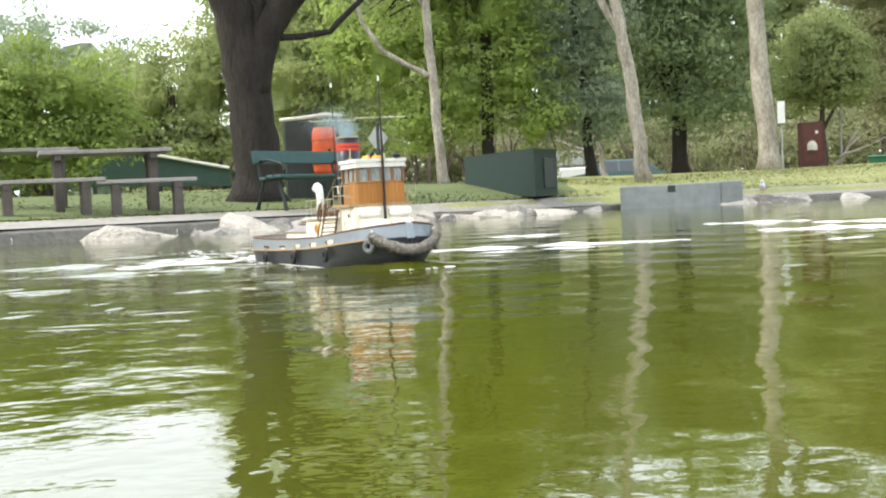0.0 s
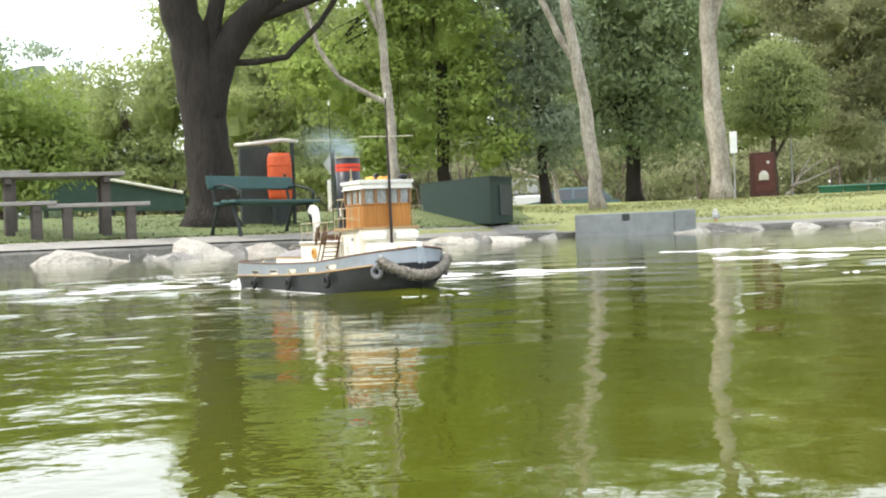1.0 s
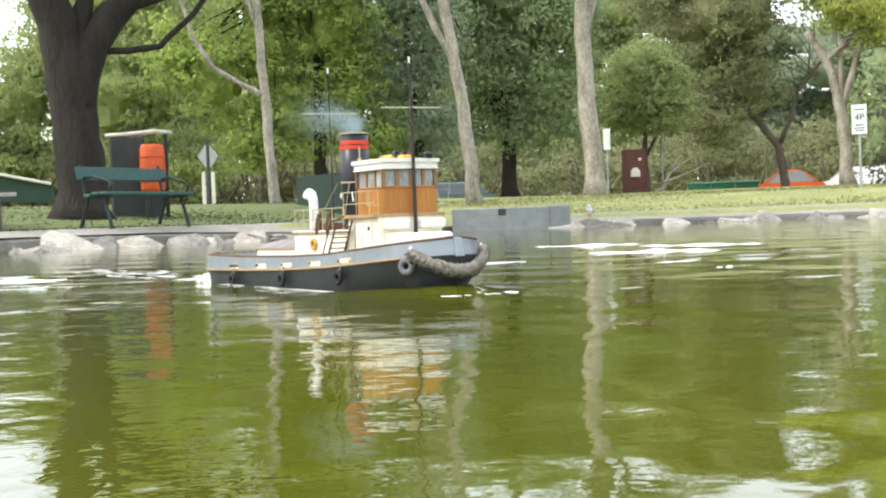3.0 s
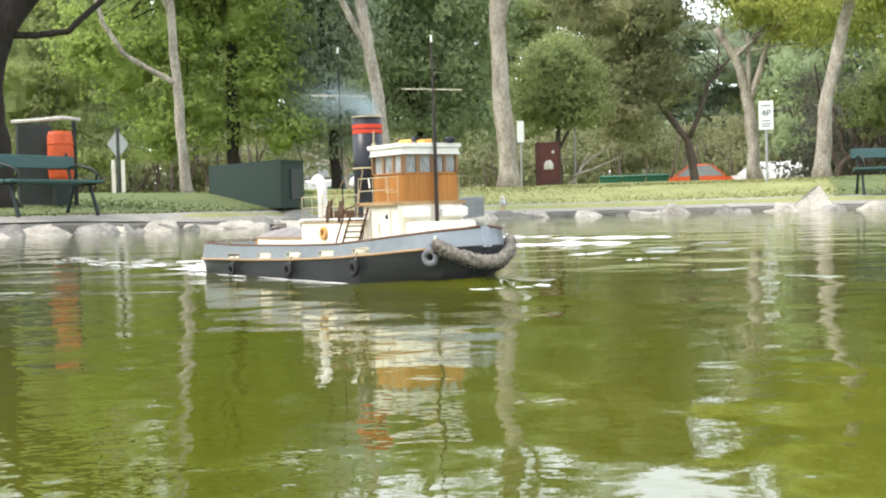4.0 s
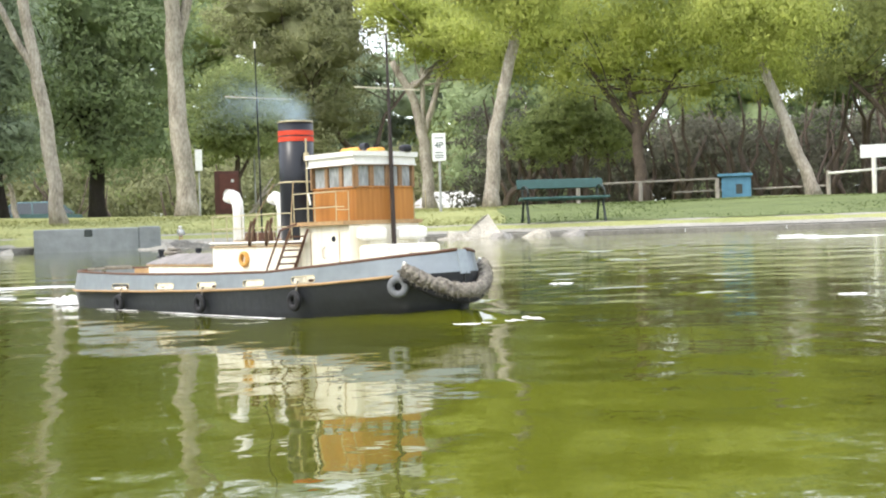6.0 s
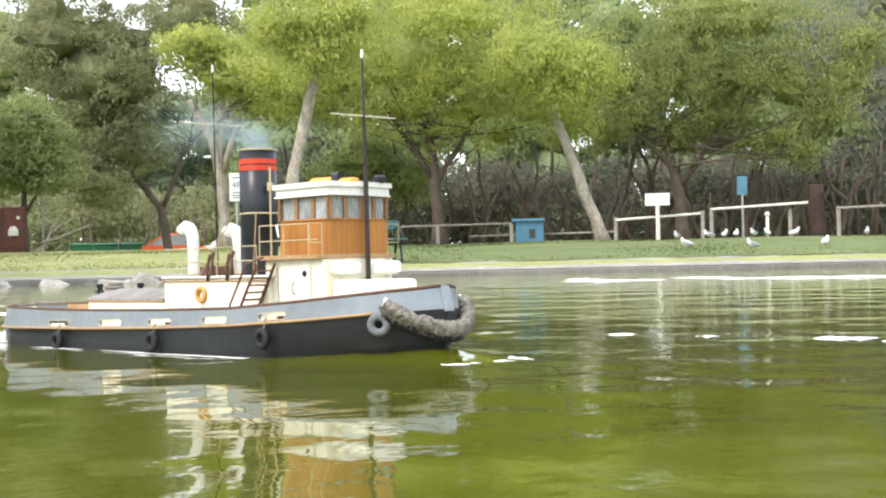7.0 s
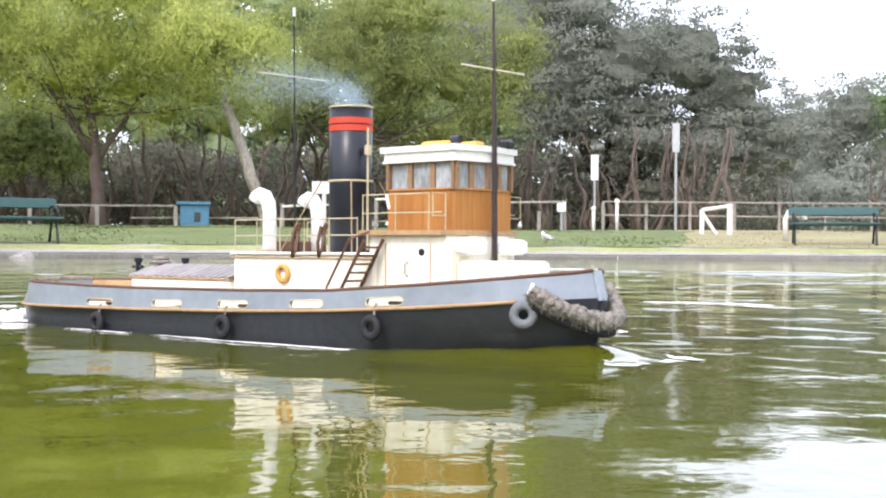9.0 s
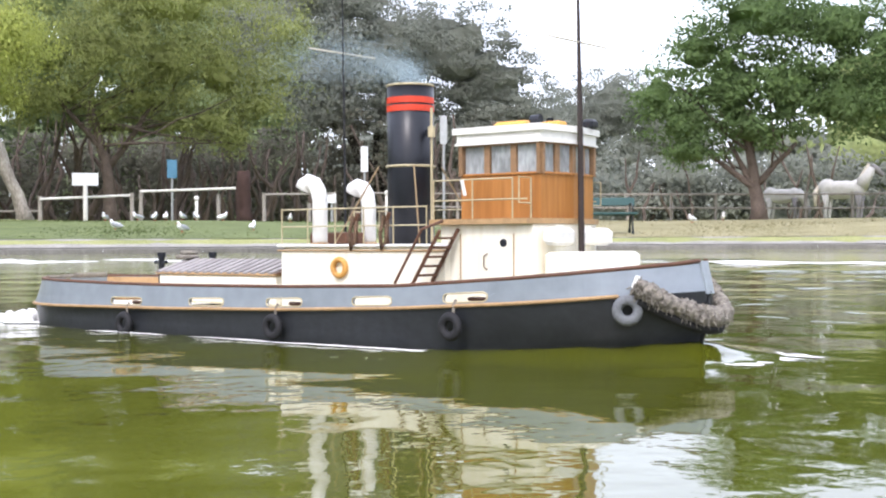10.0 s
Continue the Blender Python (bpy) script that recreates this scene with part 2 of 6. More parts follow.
# ---------------------------------------------------------------- ground, bank and water
BANK = [(-180, 1.0), (-150, 1.2), (-120, 3.0), (-90, 8.5), (-60, 11.0), (-40, 11.6), (-20, 12.6), (-12, 13.6), (-6, 14.7), (0, 16.2), (5, 17.6), (8.3, 19.9),
        (14.2, 19.9), (18, 20.3), (24, 20.3), (30, 20.1), (36, 20.1), (44, 20.3), (50, 20.6), (58, 21.8), (66, 23.2), (74, 23.6), (82, 23.4), (95, 21.5), (110, 15.0), (130, 5.0), (150, 1.4), (180, 1.0)]
RISE = [(0, 0.13), (0.5, 0.15), (0.9, 0.22), (2, 0.30), (4, 0.42), (6.5, 0.58), (11, 0.73), (16, 0.76), (20, 0.68), (28, 0.42), (60, 0.42), (300, 2.5), (900, 5)]


def bank_at(az):
    az = (az + 180) % 360 - 180
    return lerp_table(BANK, az)


def ground_z(x, y):
    az, d = math.degrees(math.atan2(x, y)), math.hypot(x, y)
    s = d - bank_at(az)
    return lerp_table(RISE, s) + 0.05 * noise.noise((x * 0.25, y * 0.25, 0)) * min(1, max(0, s - 1) / 3)


def build_ground():
    azs = [-180 + i * 1.5 for i in range(240)]
    ss = [0.06, 0.46, 0.7, 0.9, 1.2, 1.6, 2, 2.6, 3.3, 4, 5, 6, 7.5, 9, 11, 13, 16, 20, 25, 32, 40, 55, 80, 120, 200, 400, 900]
    vs = []
    for s in ss:
        for az in azs:
            x, y = polar(az, bank_at(az) + s)
            vs.append((x, y, ground_z(x, y) - (0.06 if s < 0.6 else 0)))
    n = len(azs)
    sh = Shape().add(vs, [(j * n + i, j * n + (i + 1) % n, (j + 1) * n + (i + 1) % n, (j + 1) * n + i) for j in range(len(ss) - 1) for i in range(n)])
    tagged(part("ground", sh, GRASS, smooth=True), "sunlit mown lawn rising gently from the pond's edge", "lawn", kind="structure")


LOW = [(-180, 1), (-5, 1), (1, .62), (8, .55), (90, .55), (130, 1), (180, 1)]   # how far the kerb stands clear of the water


def build_kerb():
    root = thing("kerb", "weathered grey concrete kerb along the pond's edge", "kerb", kind="structure")
    az = -180.0
    while az < 180:
        r = bank_at(az)
        step = max(0.8, math.degrees(1.6 / max(r, 1.0)))
        b = min(180, az + step)
        sh, prof = Shape(), [(0.0, -0.5), (0.0, 0.115), (0.025, 0.14), (0.46, 0.165), (0.5, 0.14), (0.5, -0.5)]
        k, vs = 4, []
        gap = (b - az) * 0.0006
        for i in range(k + 1):
            a = az + gap + (b - az - 2 * gap) * i / k
            for s, z in prof:
                vs.append((*polar(a, bank_at(a) + s), (z * lerp_table(LOW, a) if z > 0 else z) + 0.008 * noise.noise((a, s, z))))
        m = len(prof)
        fs = [(i * m + j, (i + 1) * m + j, (i + 1) * m + (j + 1) % m, i * m + (j + 1) % m) for i in range(k) for j in range(m)]
        fs += [tuple(range(m - 1, -1, -1)), tuple(range(k * m, (k + 1) * m))]
        part("kerb_section", sh.add(vs, fs), KERB, root)
        az = b


def build_water():
    n = 96
    vs = [(0, 0, 0)] + [(*polar(-180 + 360 * i / n, bank_at(-180 + 360 * i / n) + 0.2), 0) for i in range(n)]
    sh = Shape().add(vs, [(0, 1 + (i + 1) % n, 1 + i) for i in range(n)])
    tagged(part("water", sh, WATER), "rippled murky green pond water", "water", kind="structure")
    bed = Shape().add([(x * 1.01, y * 1.01, -0.45) for x, y, z in vs], [(0, 1 + (i + 1) % n, 1 + i) for i in range(n)])
    tagged(part("pond_bed", bed, mat("silt", (0.06, 0.06, 0.03), 0.95)), "silty pond bed under the water", "pond bed", kind="structure")


def wave_crest(az0, az1, d0, d1, h, w, seed, froth=False):
    """A long low crest of wake on the pond; its height comes and goes along it. Froth lies in broken white streaks."""
    n = max(14, int(abs(az1 - az0) * 5))
    prof = [(-1.0, 0), (-.6, .12), (-.3, .55), (0, 1.0), (.35, .6), (.7, .15), (1.0, 0)]
    vs = []
    for i in range(n + 1):
        t = i / n
        a, d = az0 + (az1 - az0) * t, d0 + (d1 - d0) * t + .05 * w / .07 * noise.noise((t * 5, seed, 0))
        k = max(0.0, math.sin(math.pi * t)) ** .5 * max(-.15 if froth else 0.05, .55 + .9 * noise.noise((t * 6.5 + seed, seed * 2.1, 5)))
        for s, z in prof:
            vs.append((*polar(a, d + s * w * (.4 + .9 * abs(k))), z * h * k - .0006 + (.0006 if abs(s) < .9 else 0)))
    m = len(prof)
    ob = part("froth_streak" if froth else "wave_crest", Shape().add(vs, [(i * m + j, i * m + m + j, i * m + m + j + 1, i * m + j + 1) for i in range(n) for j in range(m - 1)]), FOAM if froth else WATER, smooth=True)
    tagged(ob, "broken white streak of froth on the pond" if froth else "low bright wake crest on the green pond", "foam" if froth else "water", kind="structure")


build_ground()
build_water()
build_kerb()
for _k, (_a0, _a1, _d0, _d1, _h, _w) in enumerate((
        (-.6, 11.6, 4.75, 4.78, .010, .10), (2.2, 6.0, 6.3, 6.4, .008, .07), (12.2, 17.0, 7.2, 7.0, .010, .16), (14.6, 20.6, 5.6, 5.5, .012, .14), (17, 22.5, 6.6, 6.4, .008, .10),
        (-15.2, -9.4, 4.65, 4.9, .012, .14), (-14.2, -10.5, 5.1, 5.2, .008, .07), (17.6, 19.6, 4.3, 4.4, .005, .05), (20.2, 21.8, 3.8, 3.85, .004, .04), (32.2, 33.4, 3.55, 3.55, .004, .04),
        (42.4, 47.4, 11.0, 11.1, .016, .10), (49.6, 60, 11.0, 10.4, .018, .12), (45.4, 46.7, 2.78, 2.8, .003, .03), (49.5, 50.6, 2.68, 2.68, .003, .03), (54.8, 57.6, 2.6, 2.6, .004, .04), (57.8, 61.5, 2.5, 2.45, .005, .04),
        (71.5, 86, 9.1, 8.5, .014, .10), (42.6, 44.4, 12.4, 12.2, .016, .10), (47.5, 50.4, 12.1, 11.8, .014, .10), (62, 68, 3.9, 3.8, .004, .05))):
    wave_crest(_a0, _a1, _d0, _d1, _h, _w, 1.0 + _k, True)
for _k, (_a0, _a1, _d0, _d1, _h, _w) in enumerate((
        (37.8, 41.2, 2.85, 2.95, .006, .05), (58, 76, 9.4, 8.8, .02, .08), (74, 90, 6.4, 6.2, .012, .06), (-21, -9, 5.2, 5.0, .012, .06), (-19, -6, 4.2, 4.1, .010, .05))):
    wave_crest(_a0, _a1, _d0, _d1, _h, _w, 4.0 + _k)


def ripple_field(az0, az1, near, far, count, seed):
    """Short sharp ripples thrown off by the bow, each a small low ridge of water."""
    rnd = random.Random(seed)
    sh = Shape()
    prof = [(-1.0, 0), (-.35, .7), (0, 1.0), (.35, .7), (1.0, 0)]
    for k in range(count):
        d = near * (far / near) ** rnd.random()
        a0, wide = rnd.uniform(az0, az1), rnd.uniform(1.2, 5.0)
        h, w, tilt = rnd.uniform(.0006, .0016) * d ** .5, rnd.uniform(.006, .011) * d ** .5, rnd.uniform(-.04, .04) * d
        vs = []
        for i in range(9):
            t = i / 8
            for s, z in prof:
                vs.append((*polar(a0 + wide * t, d + tilt * t + s * w), z * h * math.sin(math.pi * t) - .0003))
        sh.add(vs, [(i * 5 + j, i * 5 + 5 + j, i * 5 + 6 + j, i * 5 + 1 + j) for i in range(8) for j in range(4)])
    tagged(part("ripples", sh, WATER, smooth=True), "short bright ripples spreading over the pond", "water", kind="stuff")


ripple_field(58, 92, 1.7, 11, 170, 3)
ripple_field(-22, -9, 2.0, 6, 26, 4)
ripple_field(14, 40, 2.8, 9, 50, 5)
# ---------------------------------------------------------------- trees


def leaves(blobs, count, size, seed, droop=0.0, shell=0.55, ragged=0.35, clump=0.0):
    """Leaf sprays in clumps on the skins of lumps (centre, radii): each clump is a small flattened dome of leaves that face outwards."""
    rng = np.random.default_rng(seed)
    vol = np.array([(b[1][0] * b[1][1] * b[1][2]) for b in blobs]) ** 0.66
    per = 70
    k = max(8, count // per)
    pick = rng.choice(len(blobs), k, p=vol / vol.sum())
    c = np.array([b[0] for b in blobs])[pick]
    r = np.array([b[1] for b in blobs])[pick]
    d = rng.normal(size=(k, 3))
    d[:, 2] = d[:, 2] * 0.9 + 0.15
    d /= np.linalg.norm(d, axis=1)[:, None]
    rad = 1 - shell * rng.random(k) ** 1.5 + ragged * (rng.random(k) - 0.4)
    cen = np.repeat(c + d * r * rad[:, None], per, 0)
    cr = np.repeat((clump or size * 4.6) * (0.55 + 0.9 * rng.random(k)), per)
    n = len(cen)
    e = rng.normal(size=(n, 3))
    e[:, 2] = np.abs(e[:, 2]) * 0.9 - 0.25
    e /= np.linalg.norm(e, axis=1)[:, None]
    rr = cr * rng.random(n) ** 0.4
    p = cen + e * rr[:, None] * (1, 1, 0.6)
    p[:, 2] -= droop * cr * 1.4 * rng.random(n) ** 2
    nrm = e + rng.normal(size=(n, 3)) * 0.55 + (0, 0, 0.25)
    nrm /= np.linalg.norm(nrm, axis=1)[:, None]
    u = np.cross(nrm, rng.normal(size=(n, 3)))
    u[:, 2] -= droop * 1.6
    u /= np.linalg.norm(u, axis=1)[:, None]
    w = np.cross(nrm, u)
    w /= np.linalg.norm(w, axis=1)[:, None] + 1e-9
    ln = size * (0.6 + 0.9 * rng.random(n))[:, None]
    wd = ln * (0.5 - 0.25 * min(1, droop))
    quad = np.stack([p, p + u * ln * 0.5 - w * wd * 0.5, p + u * ln, p + u * ln * 0.5 + w * wd * 0.5], 1).reshape(-1, 3)
    soft = e * 0.55 + np.repeat(d, per, 0) * 0.75 + nrm * 0.45 + (0, 0, 0.15)
    flip = (soft * nrm).sum(1) < 0
    soft[flip] += nrm[flip] * 1.2
    return quad, np.repeat(soft / np.linalg.norm(soft, axis=1)[:, None], 4, 0)


def leaf_object(name, quads, material, parent=None, kind="", normals=None):
    """One mesh of small four-sided leaves, with normals that follow the clumps they grow in."""
    me = bpy.data.meshes.new(name)
    n = len(quads) // 4
    me.vertices.add(len(quads))
    me.vertices.foreach_set("co", quads.astype(np.float32).ravel())
    me.loops.add(n * 4)
    me.loops.foreach_set("vertex_index", np.arange(n * 4, dtype=np.int32))
    me.polygons.add(n)
    me.polygons.foreach_set("loop_start", np.arange(0, n * 4, 4, dtype=np.int32))
    me.update(calc_edges=True)
    if normals is not None:
        me.attributes.new("custom_normal", "FLOAT_VECTOR", "POINT").data.foreach_set("vector", normals.astype(np.float32).ravel())
    me.materials.append(material)
    ob = new(name, me)
    ob.parent = parent
    return tagged(ob, kind=kind)


def bendy(a, b, n=6, sway=0.08, seed=0.0):
    """A crooked line from a to b."""
    a, b = Vector(a), Vector(b)
    k = (b - a).length * sway
    out = []
    for i in range(n + 1):
        t = i / n
        o = Vector((noise.noise((seed, t * 2.3, 1.5)), noise.noise((seed, t * 2.3, 7.5)), 0.4 * noise.noise((seed, t * 2.3, 11.5)))) * k * math.sin(math.pi * min(1, t * 1.2 + 0.05))
        out.append(a.lerp(b, t) + o)
    return out


def tree(name, label, base, trunks, blobs, leaf, bark, count=12000, size=0.16, seed=1, droop=0.0, shell=0.55, twigs=0, ragged=0.35, core_size=.50):
    """trunks: (points from the foot, first and last radius) with points in metres from the foot; blobs: lumps of the crown."""
    gz = ground_z(*base)
    root = thing(name, label, "tree", at=(base[0], base[1], gz - 0.1))
    sh = Shape()
    for pts, r0, r1 in trunks:
        line = []
        for i in range(len(pts) - 1):
            seg = bendy(pts[i], pts[i + 1], 4, 0.05, seed + i * 3.1 + pts[0][2])
            line += seg if i == 0 else seg[1:]
        rr = [r0 + (r1 - r0) * (k / (len(line) - 1)) ** 0.8 for k in range(len(line))]
        if pts[0][2] <= 0.01:
            rr[0] *= 1.45
            rr[1] *= 1.08
        sh.tube(line, rr, 10, wob=0.22)
    rnd = random.Random(seed)
    for k in range(twigs):
        c, r = rnd.choice(blobs)
        t0 = trunks[rnd.randrange(len(trunks))]
        a = Vector(t0[0][-1]).lerp(Vector(t0[0][-2]), rnd.random() * 0.8)
        b = Vector(c) + Vector((rnd.uniform(-1, 1) * r[0], rnd.uniform(-1, 1) * r[1], rnd.uniform(-0.8, 0.8) * r[2]))
        rr = t0[2] * rnd.uniform(0.35, 0.7)
        sh.tube(bendy(a, b, 6, 0.16, seed + k), [rr * (1 - 0.8 * i / 6) for i in range(7)], 6)
    part("trunk", sh, bark, root, smooth=True)
    if blobs:
        count, size = int(count * 1.15), size * .76
        core = Shape()
        for k, (c, r) in enumerate(blobs):
            core.ball(c, (r[0] * core_size, r[1] * core_size, r[2] * core_size * .94), 14, 9, .55, seed + k)
        part("inner_foliage", core, leaf, root)
        quads, soft = leaves(blobs, count, size, seed, droop, shell, ragged)
        leaf_object("crown", quads, leaf, root, normals=soft)
    return root


def local(base, az, d, z):
    """A point seen at azimuth az, d metres off and z high, in the space of a tree rooted at base."""
    x, y = polar(az, d)
    return (x - base[0], y - base[1], z - (ground_z(*base) - 0.1))


def sight_tree(name, label, az, d, trunk_pts, lumps, leaf, bark, r0, r1, **kw):
    """trunk_pts: lists of (azimuth, height) or (azimuth, height, distance offset); lumps: (azimuth, height, half width in degrees, half height, depth)."""
    base = polar(az, d)
    tr = []
    for k, line in enumerate(trunk_pts):
        own = None
        if isinstance(line, tuple):
            line, *own = line
        pts = [local(base, p[0], d + (p[2] if len(p) > 2 else 0), p[1]) for p in line]
        if k == 0:
            pts = [(0, 0, 0)] + pts
        f = 1.0 if k == 0 else 0.55
        tr.append((pts, *(own or (r0 * f, r1 * f))))
    bl = []
    for l in lumps:
        a, z, wa, hz = l[:4]
        dd = l[4] if len(l) > 4 else 0
        w = d * math.tan(radians(wa))
        bl.append((local(base, a, d + dd, z), (w, min(w, 3.0) if len(l) < 6 else l[5], hz)))
    return tree(name, label, base, tr, bl, leaf, bark, **kw)


def elev(el, d):
    """Height seen el thousandths above the eye's level, d metres off."""
    return 0.17 + el * d / 1000


# the great dark trunk by the bench, its limbs and the boughs over the pond's edge
sight_tree("oak_tree", "huge dark rough-barked old tree with spreading limbs", -8.6, 17.6,
           [[(-8.55, 1.3), (-8.75, 2.1), (-9.05, 2.75), (-9.55, 3.4), (-10.1, 4.2), (-10.7, 5.4)],
            ([(-8.6, 1.95), (-8.15, 2.55), (-7.3, 3.05), (-6.2, 3.42), (-4.6, 3.9), (-2.4, 4.6)], .30, .13),
            ([(-6.2, 3.35), (-4.2, 3.55), (-1.4, 3.85), (1.5, 4.3, -1)], .10, .07),
            ([(-8.6, 2.5), (-8.2, 3.2), (-7.7, 3.9), (-7.0, 4.8)], .16, .10),
            ([(-7.9, 2.72), (-6.2, 2.72), (-4.8, 2.78), (-3.2, 3.25), (-2.2, 3.7), (-1.6, 4.4)], .055, .035),
            ([(1.2, 4.2, -1), (3.4, 3.75, -1.4), (4.6, 3.42, -1.7), (6.2, 3.45, -2), (8.6, 3.7, -2)], .075, .03),
            ([(4.6, 3.42, -1.7), (5.6, 3.62, -1.7), (7.0, 4.2, -1.7)], .045, .02)],
           [(-4, 7.4, 6, 1.3, 0, 4), (3, 6.2, 6, 1.0, -1, 3), (9.5, 4.9, 2.2, .5, -2, 1.5)],
           LEAF_DARK, BARK_DARK, 0.35, 0.26, count=20000, size=0.14, seed=3, twigs=14)

# slender gum with a crooked branch, and the pale gums
sight_tree("gum_tree", "slender pale gum with a crooked low branch", 0.25, 24.0,
           [[(0.0, 1.7), (-0.1, 2.9), (-0.35, 4.6), (-0.6, 7.5)], [(-0.15, 2.75), (-1.0, 2.95), (-2.4, 3.3), (-3.3, 3.9), (-4.0, 4.9)], [(-0.3, 4.1), (-1.4, 5.2), (-2.2, 6.0)]],
           [(-1.5, 7.2, 3.5, 1.3), (-4, 5.8, 1.6, .7), (1.5, 7.6, 2.2, .9)], LEAF_MID, BARK_GUM, 0.105, 0.075, count=9000, size=0.13, seed=11, twigs=6)
sight_tree("gum_tree", "tall pale smooth-barked gum forking high up", 9.6, 26.0,
           [[(9.2, 2.2), (8.8, 3.7), (8.5, 4.6), (8.1, 8.0)], [(8.85, 3.5), (8.0, 4.3), (6.9, 5.4), (6.2, 7.0)]],
           [(8, 8.2, 4, 1.3), (11, 7.4, 2.4, .9)], LEAF_GUM, BARK_GUM, 0.155, 0.10, count=9000, size=0.15, seed=12, twigs=6)
sight_tree("gum_tree", "stout pale gum with peeling patchy bark", 15.25, 30.0,
           [[(15.1, 2.4), (14.9, 4.7), (14.75, 8.0)], [(15.0, 4.6), (15.8, 6.4), (16.5, 8)]],
           [(14.5, 8.3, 4, 1.4), (17, 7.3, 2, .8)], LEAF_GUM, BARK_GUM, 0.25, 0.17, count=9000, size=0.15, seed=13, twigs=6)
sight_tree("gum_tree", "leaning pale gum beside the parking sign", 29.5, 30.0,
           [[(29.7, 2.3), (30.3, 3.7), (30.9, 5.0), (32, 7.5)]], [(31.4, 5.4, 1.5, .5, -1), (32.6, 6.2, 2.0, .8, -1), (29.6, 6.0, 1.6, .6, -1)], LEAF_YELLOW, BARK_GUM, 0.19, 0.12, count=14000, size=.13, droop=.6, seed=14, ragged=.7, core_size=.4)
sight_tree("gum_tree", "leaning white-barked gum above the fence", 44.3, 32.0,
           [[(43.4, 2.1), (42.6, 3.4), (42.0, 4.5)]], [(42.4, 4.5, 1.5, .5, -1), (41.2, 5.4, 2.0, .8, -1), (43.6, 5.2, 1.6, .7, -1)], LEAF_YELLOW, BARK_GUM, 0.17, 0.11, count=16000, size=.13, droop=.6, seed=15, ragged=.7, core_size=.4)
# trees of the park, from the left of the pond round to the right
sight_tree("leafy_shrub", "bright green bushy shrub behind the picnic tables", -18.0, 23.0, [[(-17.8, 1.2), (-17.5, 2.2)], [(-18.3, 0.8), (-19.5, 2.4)]],
           [(-19.5, 2.5, 2.6, 1.1), (-16.5, 2.4, 2.2, .8), (-15.2, 1.7, 1.5, .6), (-18, 1.4, 3, .7), (-21, 1.8, 2, 1.2), (-23.5, 2.3, 3, 1.5)], LEAF_BRIGHT, BARK_BROWN, 0.1, 0.05, count=22000, size=0.13, seed=21, twigs=6)
sight_tree("park_tree", "tall hazy grey-green tree beyond the lawn", -18.5, 70.0, [[(-18.4, 5), (-18.2, 9)]],
           [(-19, 8.5, 3.2, 3.6, 0, 4), (-16.2, 8.8, 2.2, 2.2, 0, 3), (-15.2, 7.0, 2.6, 2.5, 0, 3), (-21, 7, 2.5, 4, 0, 3), (-17, 4.5, 4, 2.5, 0, 3), (-24, 8, 3, 5, 0, 4)], LEAF_GUM, BARK_BROWN, 0.3, 0.15, count=26000, size=0.34, seed=22)
sight_tree("park_tree", "yellow-green leafy tree with pale bare branches", -12.0, 45.0, [[(-12, 3), (-12.3, 5)], [(-12.1, 2.5), (-10.2, 3.4)]],
           [(-13.4, 4.6, 1.9, 2.0, 0, 2.5), (-10.8, 4.9, 1.8, 2.5, 0, 2.5), (-12, 2.6, 3.4, 1.4, 0, 2), (-9.4, 7.0, 1.4, 2.6, 0, 2), (-15, 3.0, 1.6, 1.6, 0, 2)], LEAF_MID, BARK_BROWN, 0.2, 0.1, count=24000, size=0.22, seed=23, twigs=8)
sight_tree("park_tree", "light leafy tree behind the great trunk", -6.5, 40.0, [[(-6.4, 3), (-6.2, 5)], [(-6.3, 2.6), (-5.0, 4.4)], [(-6.5, 2), (-7.6, 4)]],
           [(-7.2, 4.6, 2.6, 2.4, 0, 2.5), (-4.6, 5.0, 2.0, 2.8, 0, 2.5), (-5.6, 2.0, 3, 1.0, 0, 2), (-3.5, 2.2, 1.6, 1.0, 0, 2), (-6, 8, 4, 2.4, 0, 3)], LEAF_MID, BARK_GUM, 0.16, 0.08, count=24000, size=0.2, seed=24, twigs=10)
sight_tree("pine_tree", "dense bright green tree with a straight dark trunk", 2.45, 33.0, [[(2.45, 3), (2.4, 6), (2.3, 9)]],
           [(-2.2, 4.2, 2.3, 1.5), (-4.0, 4.8, 1.2, 1.2), (0.2, 5.2, 2.0, 1.7), (1.2, 3.0, 1.9, 1.2), (3.8, 3.6, 1.6, 1.5), (3.0, 5.5, 2.2, 1.7), (4.6, 2.2, 1.3, .8), (-0.8, 2.4, 1.5, .8), (0.8, 7.4, 4.5, 1.9)], LEAF_BRIGHT, BARK_DARK, 0.2, 0.1, count=34000, size=0.17, seed=25, twigs=16)
sight_tree("gum_tree", "blue-green drooping gum with layered foliage", 7.2, 34.0, [[(7.0, 3), (6.6, 5), (6.8, 9)]],
           [(6.0, 4.2, 1.5, 1.2), (7.4, 2.7, 1.4, .9), (5.2, 2.6, 1.1, .7), (7.8, 5.0, 1.5, 1.3), (6.4, 6.5, 2.4, 1.6), (4.4, 4.8, 1, 1)], LEAF_GUM, BARK_DARK, 0.15, 0.08, count=20000, size=0.17, seed=26, droop=.25, twigs=10)
